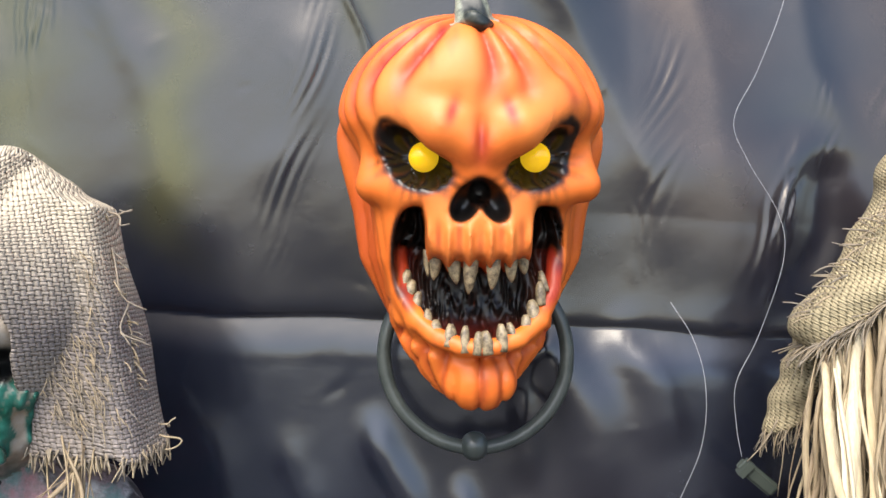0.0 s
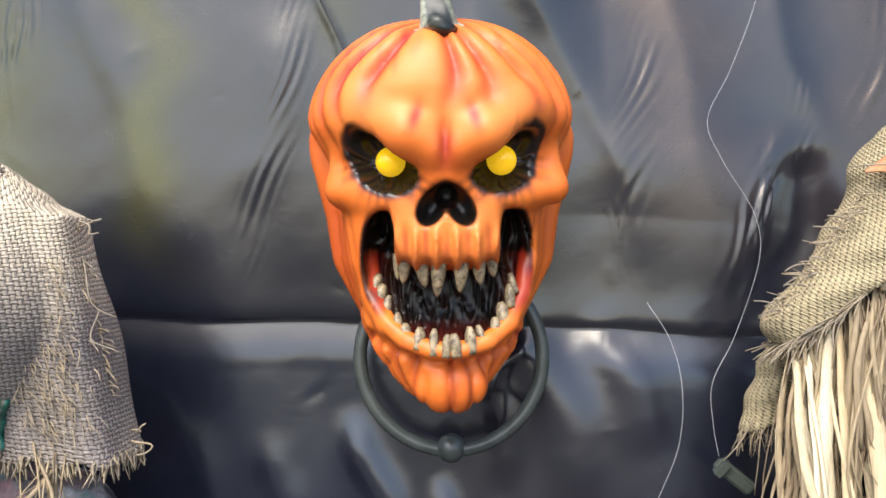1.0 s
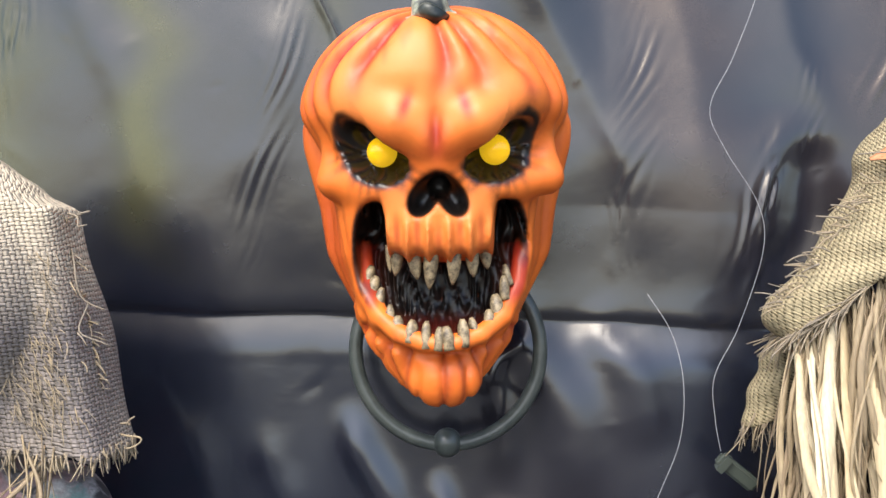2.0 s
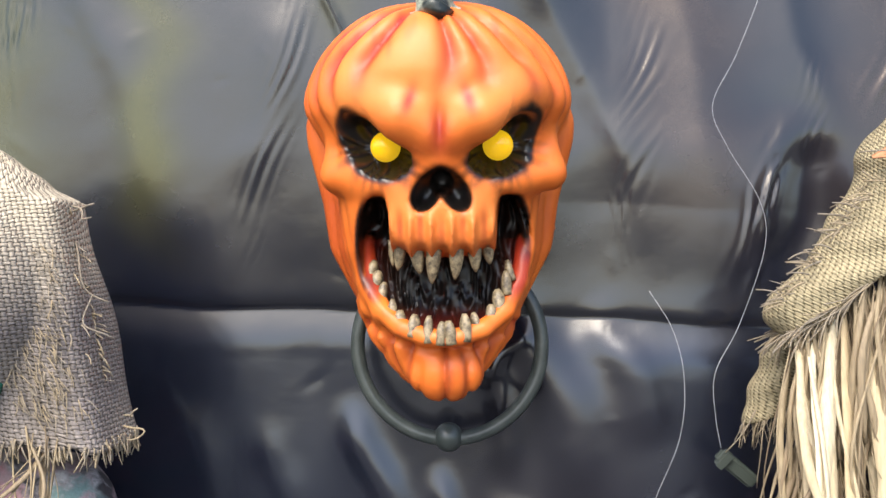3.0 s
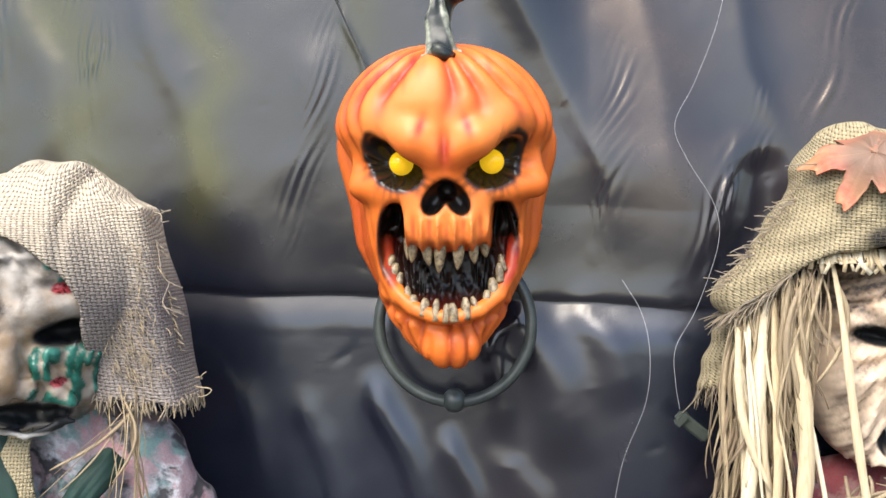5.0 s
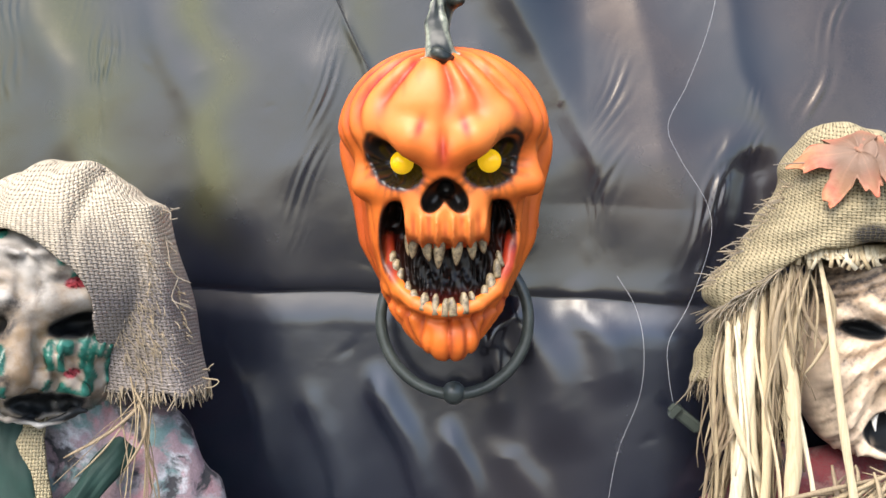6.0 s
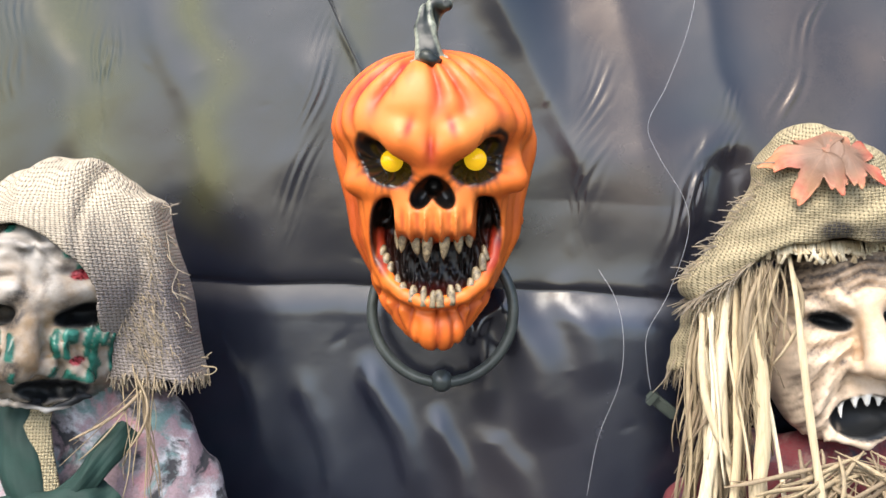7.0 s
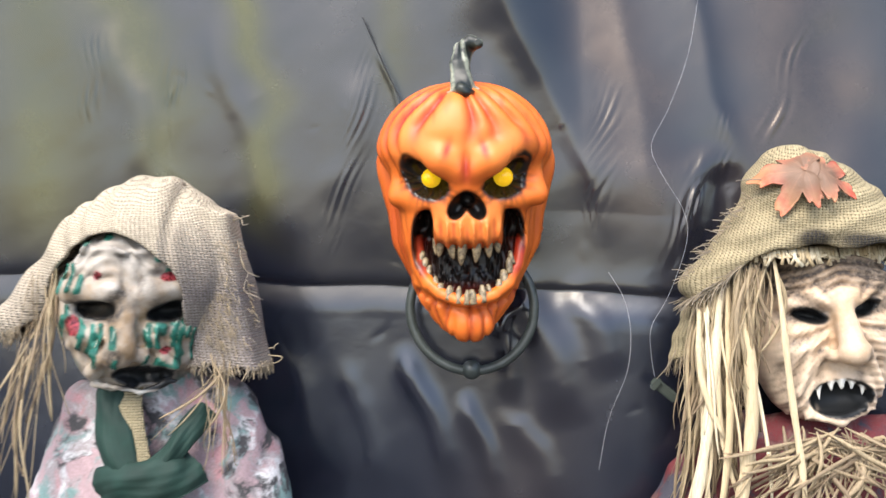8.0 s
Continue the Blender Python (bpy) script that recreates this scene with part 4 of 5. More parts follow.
def hood():
    F = Field((-0.70, 0.66, 1.26), (-0.23, 0.97, 1.62), 0.0032)
    X, Y, Z = F.P
    f = F.ball((-0.452, 0.815, 1.455), (0.132, 0.135, 0.140), (0, 0, 15))
    f = smin(f, F.ball((-0.445, 0.83, 1.53), (0.075, 0.085, 0.066)), 0.03)
    # wide flap on one side, short one on the other
    t = (1.548 - Z) / 0.24
    flap = smax(np.abs(X + 0.361 - 0.027 * t) - 0.040 - 0.018 * t, np.abs(Y - 0.806) - 0.047, 0.020)
    f = smin(f, smax(flap, Z - 1.551 + 0.15 * (X + 0.35), 0.009), 0.005)
    f = f + 0.007 * np.exp(-((X + 0.392 - 0.020 * t) / 0.006) ** 2) * (Y < 0.82) * step(1.36, 1.42, Z)
    f = smin(f, F.rod((-0.545, 0.800, 1.50), (-0.640, 0.765, 1.385), 0.040, 0.034), 0.04)
    lump = fuzz(F.P, 26, 12)
    f = f + 0.004 * lump + 0.0025 * np.sin((X + 0.25 * Z) * 120 + 3 * lump)
    f = np.abs(f + 0.004) - 0.0038
    # opening for the face, hems
    cx = -0.482 + 0.10 * (Z - 1.40)
    e = np.sqrt(((X - cx) / 0.110) ** 2 + (np.maximum(Z - 1.385, 0) / 0.128) ** 2) - 1 + 0.03 * np.sin(Z * 60)
    f = smax(f, -np.maximum(e * 0.10, Y - 0.84), 0.004)
    hem = np.where(X > -0.44, 1.306 + 0.10 * np.maximum(-0.31 - X, 0) + 0.004 * np.sin(X * 140), 1.372 + 0.006 * np.sin(X * 90) + 0.35 * (X + 0.62))
    hem = np.where((X > -0.56) & (X < -0.40) & (Y > 0.8), 1.30, hem)
    f = np.maximum(f, hem - Z)
    pts, quads = F.skin(f)
    me = mesh_of("cloth", pts, quads)
    x, y, z = pts.T
    a = np.arctan2(x + 0.45, 0.90 - y)
    u = a * 0.15 + 0.12 * (z - 1.4)
    v = z + 0.25 * np.maximum(0, z - 1.5) - 0.5 * (y - 0.75) * step(1.48, 1.56, z) + 0.10 * x
    n = fuzz(pts.T, 30, 4)
    dye = step(1.54, 1.44, z + 0.10 * np.maximum(0, -0.38 - x) + 0.03 * n) * (0.75 + 0.3 * n)
    dye = dye * np.where(x < -0.40, 0.45, 1.0)
    cloth_layers(me, u, v, dye)
    r = random.Random(3)
    def edge(p):
        h = 1.306 + 0.10 * max(-0.31 - p.x, 0) if p.x > -0.42 else 1.372 + 0.35 * (p.x + 0.62)
        return p.y < 0.86 and abs(p.z - h) < 0.006 and (p.x > -0.40 or p.x < -0.57)
    items = []
    E = open_edge(me, edge)
    for p in r.sample(E, min(330, len(E))):
        items.append((fray(r, p + Vector((0, -0.002, 0.004)), (r.uniform(-0.5, 0.6), r.uniform(-0.7, 0.1), -1), r.uniform(0.006, 0.018)), r.uniform(0.0005, 0.0012)))
    # threads along the outer side and a torn line down the flap
    for _ in range(26):
        z0 = r.uniform(1.33, 1.55)
        x0 = -0.325 + 0.20 * (1.55 - z0)
        items.append((fray(r, (x0, 0.80, z0), (1, r.uniform(-0.6, 0.2), r.uniform(-1.0, 0.3)), r.uniform(0.005, 0.016)), r.uniform(0.0007, 0.0013)))
    for _ in range(300):
        z0 = r.uniform(1.34, 1.50)
        x0 = -0.345 + 0.12 * (1.5 - z0) + r.gauss(0, 0.019)
        items.append((fray(r, (x0, 0.7605, z0), (r.uniform(0.2, 1), -0.35, r.uniform(-1, -0.3)), r.uniform(0.006, 0.018)), r.uniform(0.0004, 0.0008)))
    for a, b in (((-0.318, 0.80, 1.535), (-0.288, 0.79, 1.522)), ((-0.318, 0.80, 1.53), (-0.294, 0.79, 1.540)), ((-0.315, 0.80, 1.50), (-0.275, 0.78, 1.44)), ((-0.295, 0.79, 1.45), (-0.278, 0.78, 1.405)), ((-0.266, 0.79, 1.335), (-0.250, 0.78, 1.340)), ((-0.266, 0.79, 1.325), (-0.248, 0.78, 1.318))):
        items.append((hang(r, a, b, 0.010, 10, 0.009), 0.0011))
    return me, strands(items)


hood_thing = new("burlap_hood")
hood_thing.location = (-0.45, 0.8, 1.3)
bpy.context.view_layer.update()
tagged(hood_thing, "frayed grey-dyed burlap hood draped over the zombie mask", "hood")
_a, _b = hood()
part("cloth", _a, BURLAP_GREY, hood_thing)
tagged(part("frayed_threads", _b, THREAD, hood_thing, "loose frayed burlap threads"), kind="stuff")


def band(path, width, seed, thick=0.003):
    """A broad strip of soft cloth along a path, with long pleats; points and faces."""
    r = random.Random(seed)
    P = [Vector(p) for p in path]
    fine = []
    for i in range(len(P) - 1):
        a, b, c, d = P[max(i - 1, 0)], P[i], P[i + 1], P[min(i + 2, len(P) - 1)]
        for k in range(8):
            t = k / 8
            fine.append(0.5 * (2 * b + (c - a) * t + (2 * a - 5 * b + 4 * c - d) * t * t + (3 * b - a - 3 * c + d) * t ** 3))
    fine.append(P[-1])
    n, m = len(fine), 17
    ph = [r.uniform(0, 6.28) for _ in range(4)]
    pts, faces = [], []
    for side in (1, -1):
        for i, p in enumerate(fine):
            t = (fine[min(i + 1, n - 1)] - fine[max(i - 1, 0)]).normalized()
            across = t.cross(Vector((0, -1, 0))).normalized()
            out = across.cross(t).normalized()
            w = width * (1 + 0.08 * math.sin(i * 0.35 + ph[0]))
            for k in range(m):
                q = k / (m - 1) - 0.5
                h = 0.0014 * math.sin(q * 9 + 0.05 * i + ph[1]) + 0.0006 * math.sin(q * 31 - 0.12 * i + ph[2]) + 0.0015 * math.sin(i * 0.5 + 9 * q + ph[3]) - 0.05 * q * q
                pts.append(p + across * (q * w) + out * (h + side * thick / 2))
    o = n * m
    for i in range(n - 1):
        for k in range(m - 1):
            a = i * m + k
            faces.append((a, a + 1, a + m + 1, a + m))
            faces.append((o + a, o + a + m, o + a + m + 1, o + a + 1))
        for k in (0, m - 1):
            a = i * m + k
            faces.append((a, a + m, o + a + m, o + a))
    return [tuple(p) for p in pts], faces


def scarf():
    items = [
        ([(-0.488, 0.765, 1.305), (-0.486, 0.728, 1.275), (-0.480, 0.712, 1.235), (-0.467, 0.704, 1.19), (-0.448, 0.702, 1.15)], 0.054, 1),
        ([(-0.352, 0.758, 1.255), (-0.368, 0.722, 1.226), (-0.392, 0.706, 1.190), (-0.425, 0.700, 1.160)], 0.036, 2),
        ([(-0.500, 0.716, 1.135), (-0.46, 0.694, 1.152), (-0.41, 0.690, 1.156), (-0.372, 0.704, 1.166), (-0.356, 0.73, 1.178)], 0.062, 3),
        ([(-0.425, 0.696, 1.160), (-0.420, 0.694, 1.10), (-0.418, 0.702, 1.04)], 0.080, 4),
    ]
    pts, faces = [], []
    for path, width, seed in items:
        p, f = band(path, width, seed)
        o = len(pts)
        pts += p
        faces += [tuple(i + o for i in q) for q in f]
    return mesh_of("scarf", pts, faces)


tagged(put("neck_scarf", scarf(), GREEN_CLOTH), "dark green cloth scarf knotted under the zombie mask", "scarf")


def collar_strip():
    p, f = ribbon([(-0.465, 0.745, 1.285), (-0.462, 0.728, 1.26), (-0.452, 0.722, 1.22), (-0.440, 0.716, 1.17), (-0.432, 0.714, 1.12)], 0.046, 0.002, fold=0.08, even=True)
    me = mesh_of("burlap_strip", p, f)
    q = np.array(p)
    cloth_layers(me, q[:, 0], q[:, 2], q[:, 0] * 0)
    return me


tagged(put("burlap_strip", collar_strip(), BURLAP_TAN), "tan burlap strip hanging beneath the mask", "cloth")


def tuft(seed, spec, ribbon_share, wide, curl=0.012):
    """Loose raffia between two lines: spec rows of (a, b, spread a, spread b, count)."""
    r = random.Random(seed)
    items, thin = [], []
    for a, b, sa, sb, n in spec:
        for _ in range(n):
            p = [a[i] + r.uniform(-1, 1) * sa[i] for i in range(3)]
            q = [b[i] + r.uniform(-1, 1) * sb[i] for i in range(3)]
            path = hang(r, p, q, r.uniform(0.0, 0.020), 12, r.uniform(0.002, curl))
            if r.random() < ribbon_share:
                items.append((path, r.uniform(*wide), dict(thick=0.0004, twist=r.uniform(-1.6, 1.6), fold=r.uniform(0.1, 0.4))))
            else:
                thin.append((path, r.uniform(0.0005, 0.0011)))
    a, b = ribbons(items), strands(thin)
    pts = [tuple(v.co) for v in a.vertices] + [tuple(v.co) for v in b.vertices]
    k = len(a.vertices)
    faces = [tuple(p.vertices) for p in a.polygons] + [tuple(i + k for i in p.vertices) for p in b.polygons]
    return mesh_of("straw", pts, faces)


me = tuft(5, [((-0.335, 0.765, 1.325), (-0.345, 0.745, 1.21), (0.03, 0.015, 0.01), (0.030, 0.02, 0.04), 7), ((-0.325, 0.765, 1.33), (-0.318, 0.745, 1.17), (0.010, 0.01, 0.01), (0.010, 0.01, 0.02), 7), ((-0.34, 0.765, 1.31), (-0.40, 0.715, 1.23), (0.03, 0.01, 0.01), (0.02, 0.01, 0.02), 4)], 0.45, (0.002, 0.006))
tagged(put("raffia_tuft", me, RAFFIA_DARK), "dry raffia strands hanging out under the grey hood", "straw", kind="stuff")
me = tuft(6, [((-0.585, 0.745, 1.45), (-0.585, 0.72, 1.26), (0.02, 0.02, 0.02), (0.03, 0.02, 0.06), 16), ((-0.60, 0.745, 1.38), (-0.65, 0.72, 1.22), (0.02, 0.01, 0.01), (0.03, 0.02, 0.05), 6), ((-0.60, 0.74, 1.34), (-0.63, 0.71, 1.14), (0.02, 0.01, 0.01), (0.03, 0.02, 0.03), 10)], 0.35, (0.002, 0.005))
tagged(put("raffia_tuft", me, RAFFIA_DARK), "weathered raffia strands beside the zombie mask", "straw", kind="stuff")


# ---- scarecrow in a burlap hat ----
def old_man():
    F = Field((0.27, 0.78, 1.00), (0.86, 1.02, 1.49), 0.0034)
    X, Y, Z = F.P
    o = (0.602, 0.935, 1.335)
    yaw = 2.0
    c, s = math.cos(radians(yaw)), math.sin(radians(yaw))
    tip = 5.0

    def W(x, out, z):
        return (o[0] + x * c + out * s, o[1] + x * s - out * c, o[2] + z + 0.10 * x)

    lx = (X - o[0]) * c + (Y - o[1]) * s
    lo = (X - o[0]) * s - (Y - o[1]) * c
    lz = Z - o[2] - 0.10 * lx
    T = (0, -tip, yaw)
    f = F.ball(W(-0.004, 0, 0.005), (0.119, 0.080, 0.135), T)
    f = smin(f, F.ball(W(0, 0.02, -0.088), (0.080, 0.062, 0.042), T), 0.03)
    f = smin(f, F.ball(W(0, 0.022, 0.092), (0.088, 0.058, 0.052), T), 0.02)
    f = smin(f, F.rod(W(-0.072, 0.048, 0.068), W(-0.018, 0.080, 0.066), 0.012, 0.015), 0.014)
    f = smin(f, F.rod(W(0.018, 0.080, 0.066), W(0.072, 0.050, 0.076), 0.015, 0.012), 0.014)
    for k in (-1, 1):
        f = smin(f, F.ball(W(k * 0.058, 0.052, -0.010), (0.034, 0.026, 0.026), T), 0.02)
        f = smin(f, F.rod(W(k * 0.026, 0.082, 0.004), W(k * 0.060, 0.066, -0.075), 0.008, 0.010), 0.010)
    f = smin(f, F.rod(W(0, 0.078, 0.056), W(0.006, 0.106, -0.012), 0.013, 0.022), 0.012)
    f = smin(f, F.ball(W(0.006, 0.108, -0.018), (0.022, 0.020, 0.018), T), 0.008)
    for k in (-1, 1):
        f = smin(f, F.ball(W(0.006 + k * 0.023, 0.090, -0.021), (0.012, 0.014, 0.011), T), 0.007)
    eye = np.minimum(F.ball(W(-0.046, 0.076, 0.042), (0.025, 0.034, 0.0098), (0, 14, yaw)), F.ball(W(0.044, 0.076, 0.044), (0.024, 0.034, 0.0098), (0, -20, yaw)))
    f = smax(f, -eye, 0.005)
    mouth = F.ball(W(0.004, 0.076, -0.092), (0.048, 0.040, 0.029), (0, -4, yaw))
    f = smax(f, -mouth, 0.005)
    f = smin(f, F.rod(W(-0.044, 0.060, -0.116), W(0.002, 0.072, -0.127), 0.005), 0.012)
    f = smin(f, F.rod(W(0.002, 0.072, -0.127), W(0.050, 0.060, -0.114), 0.005), 0.012)
    # deep wrinkles: under the eyes, over the brow, down the cheeks
    r2 = np.sqrt((np.abs(lx) - 0.046) ** 2 + (lz - 0.042) ** 2)
    r2 = r2 + 0.011 * fuzz(F.P, 48, 51)
    fan = np.arctan2(lz - 0.030, np.abs(lx) + 0.004)
    crow = np.sin(fan * 15 + 2.2 * fuzz(F.P, 34, 54)) * np.exp(-((r2 - 0.036) / 0.022) ** 2) * step(0.016, 0.030, np.abs(lx))
    fur = np.sin(lz * 380 + 110 * np.abs(lx) + 2.5 * fuzz(F.P, 50, 52)) * step(0.070, 0.085, lz) * (lz < 0.13)
    fold = np.sin((np.abs(lx) * 1.0 + 0.45 * lz) * 300 + 1 + 2.5 * fuzz(F.P, 40, 53)) * step(0.015, -0.02, lz) * np.exp(-((np.abs(lx) - 0.062) / 0.026) ** 2)
    fine = np.sin((lz * 0.8 + np.abs(lx) * 0.6) * 640 + 5 * np.sin(lx * 60)) * np.exp(-((np.abs(lx) - 0.06) / 0.03) ** 2)
    f = f + (0.0042 * crow + 0.0034 * fur + 0.0028 * fold + 0.0016 * fine + 0.0018 * fuzz(F.P, 80, 41)) * (lo > 0.02)
    teeth = None
    for x, long, w in ((-0.033, 0.026, 0.0058), (-0.017, 0.013, 0.0060), (-0.002, 0.012, 0.0066), (0.014, 0.013, 0.0062), (0.033, 0.026, 0.0058)):
        e = F.rod(W(x + 0.004, 0.071 - 8 * x * x, -0.064), W(x + 0.004, 0.073 - 8 * x * x, -0.064 - long), w, 0.45 * w)
        teeth = e if teeth is None else np.minimum(teeth, e)
    f = np.minimum(f, teeth)
    ear = F.ball((0.480, 0.935, 1.350), (0.014, 0.022, 0.034), (0, 10, 30))
    f = smin(f, ear, 0.006)
    body = F.ball((0.60, 0.945, 1.03), (0.235, 0.075, 0.185))
    for k in (-1, 1):
        body = smin(body, F.rod((0.60 + k * 0.13, 0.94, 1.145), (0.60 + k * 0.25, 0.93, 0.98), 0.060, 0.068), 0.03)
    body = smin(body, F.rod((0.60, 0.965, 1.10), (0.60, 0.970, 1.19), 0.040), 0.02)
    body = body + 0.006 * fuzz((X * 1.4, Y, Z * 0.6), 55, 14) + 0.0025 * fuzz(F.P, 130, 17)
    all_ = np.maximum(np.minimum(f, body), 1.015 - Z)
    all_ = np.maximum(all_, Y - 1.005)
    pts, quads = F.skin(all_)
    at = lambda g: F.sample(g, pts)
    is_body = at(body) < at(f)
    P = pts.T
    n_top = len(pts)
    p2, f2 = pts.tolist(), quads.tolist()
    n_f = len(f2)
    skirt(p2, f2, (0.60, 0.905), (0.235, 0.068), 1.04, 0.0, 5)
    me = mesh_of("scarecrow_figure", p2, f2)
    me.materials.append(MASK_PALE)
    me.materials.append(PLAID)
    mi = np.ones(len(me.polygons), np.int32)
    mi[:n_f] = is_body[quads[:, 0]]
    me.polygons.foreach_set("material_index", mi)
    x, z = at(lx), at(lz)
    n1, n2 = fuzz(P, 110, 3), fuzz(P, 40, 8)
    white = 1 - step(0.0005, 0.002, at(teeth))
    hole = np.maximum(1 - step(0.001, 0.005, at(eye)), 1 - step(0.001, 0.004, at(mouth))) * (1 - white)
    wash = 0.75 * np.clip(at(crow), 0, 1) + 0.75 * np.clip(at(fur), 0, 1) + 0.35 * np.clip(at(fold), 0, 1) + 0.6 * np.clip(at(fine), 0, 1) + 0.45 * np.clip(n2, 0, 1) + 0.2 * np.clip(n1, 0, 1)
    wash = wash + 0.45 * np.exp(-(np.maximum(at(eye), 0) / 0.010) ** 2) + 0.5 * np.exp(-((np.abs(x) - 0.030) / 0.007) ** 2) * (z < -0.01) * (z > -0.07) + 0.55 * step(0.07, 0.095, z + 0.01 * n1)
    pale = np.clip(step(0.03, 0.06, np.abs(x)) * step(0.02, -0.02, z) + step(-0.04, -0.07, z) + 0.3 * n2, 0, 1)
    for k, a in (("hole", hole), ("green", x * 0), ("red", x * 0), ("wash", wash), ("pale", pale), ("white", white)):
        full = np.zeros(len(p2))
        full[:n_top] = np.clip(a, 0, 1)
        paint(me, k, full)
    return me


figure = put("scarecrow_figure", old_man())
tagged(figure, "scarecrow doll with pale wrinkled fanged mask and dark red shirt", "doll")


def hat():
    F = Field((0.33, 0.76, 1.25), (0.83, 1.01, 1.66), 0.0032)
    X, Y, Z = F.P
    f = F.ball((0.548, 0.905, 1.575), (0.066, 0.070, 0.064))
    f = smin(f, F.ball((0.585, 0.910, 1.535), (0.112, 0.084, 0.075), (0, 12, 0)), 0.03)
    f = smin(f, F.ball((0.595, 0.908, 1.490), (0.160, 0.086, 0.056), (0, 5, 0)), 0.03)
    f = smin(f, F.rod((0.490, 0.885, 1.480), (0.398, 0.892, 1.420), 0.044, 0.030), 0.03)
    f = smin(f, F.rod((0.700, 0.885, 1.500), (0.790, 0.90, 1.42), 0.042, 0.030), 0.03)
    f = smin(f, F.rod((0.425, 0.945, 1.42), (0.385, 0.955, 1.30), 0.026, 0.022), 0.025)
    lump = fuzz(F.P, 28, 22)
    f = f + 0.004 * lump + 0.0022 * np.sin((Z - 0.35 * X) * 150 + 3 * lump)
    f = np.abs(f + 0.004) - 0.0038
    brim = 1.478 - 0.9 * np.maximum(0.505 - X, 0) ** 1.1 - 1.2 * np.maximum(X - 0.70, 0) + 0.004 * np.sin(X * 70)
    low = np.where((X < 0.43) & (Y > 0.915), 1.292 + 0.4 * (X - 0.37), brim)
    low = np.where(Y > 0.915, np.minimum(low, brim - 0.02), low)
    f = np.maximum(f, low - Z)
    f = np.maximum(f, Y - 1.0)
    pts, quads = F.skin(f)
    me = mesh_of("cloth", pts, quads)
    x, y, z = pts.T
    a = np.arctan2(x - 0.58, 1.02 - y)
    u = 0.15 * a - 0.05 * z
    v = z - 0.30 * np.maximum(0.50 - x, 0) * 1.5 - 0.4 * (y - 0.82)
    n = fuzz(pts.T, 60, 4)
    blot = np.exp(-((x - 0.552) / 0.026) ** 2 - ((z - 1.490) / 0.014) ** 2) + np.exp(-((x - 0.622) / 0.042) ** 2 - ((z - 1.486) / 0.014) ** 2)
    cloth_layers(me, u, v, 2.6 * blot * (0.7 + 0.5 * n) - 0.1)
    r = random.Random(7)
    items = []
    def front(p):
        b = 1.478 - 0.9 * max(0.505 - p.x, 0) ** 1.1
        return p.y < 0.915 and p.x < 0.46 and abs(p.z - b) < 0.008
    E = open_edge(me, front)
    for p in r.sample(E, min(150, len(E))):
        items.append((fray(r, p + Vector((0.004, -0.001, 0.004)), (-1, r.uniform(-0.4, 0.3), r.uniform(-0.9, -0.35)), r.uniform(0.015, 0.040)), r.uniform(0.0006, 0.0012)))
    def drape(p):
        return p.y > 0.91 and p.x < 0.44 and abs(p.z - (1.292 + 0.4 * (p.x - 0.37))) < 0.008
    E = open_edge(me, drape)
    for p in r.sample(E, min(80, len(E))):
        items.append((fray(r, p, (r.uniform(-0.6, 0.3), r.uniform(-0.4, 0.3), -1), r.uniform(0.010, 0.030)), r.uniform(0.0005, 0.0009)))
    for _ in range(60):
        t = r.random()
        p = (0.475 - 0.10 * t, 0.868 + r.uniform(-0.02, 0.02), 1.555 - 0.125 * t)
        items.append((fray(r, p, (-1, r.uniform(-0.6, 0.3), r.uniform(-0.3, 0.8)), r.uniform(0.010, 0.030)), r.uniform(0.0006, 0.0013)))
    items.append((hang(r, (0.52, 0.842, 1.583), (0.445, 0.85, 1.580), 0.002, 6, 0.002), 0.0010))
    items.append((hang(r, (0.372, 0.935, 1.31), (0.345, 0.945, 1.262), 0.003, 7, 0.003), 0.0011))
    items.append((hang(r, (0.380, 0.930, 1.30), (0.376, 0.935, 1.225), 0.006, 7, 0.003), 0.0008))
    return me, strands(items)


hat_thing = new("burlap_hat")
hat_thing.location = (0.58, 0.9, 1.48)
bpy.context.view_layer.update()
tagged(hat_thing, "floppy tan burlap hat with frayed brim and sooty blotches", "hat")
_a, _b = hat()
part("cloth", _a, BURLAP_TAN, hat_thing)
tagged(part("frayed_threads", _b, THREAD, hat_thing, "loose frayed burlap threads"), kind="stuff")


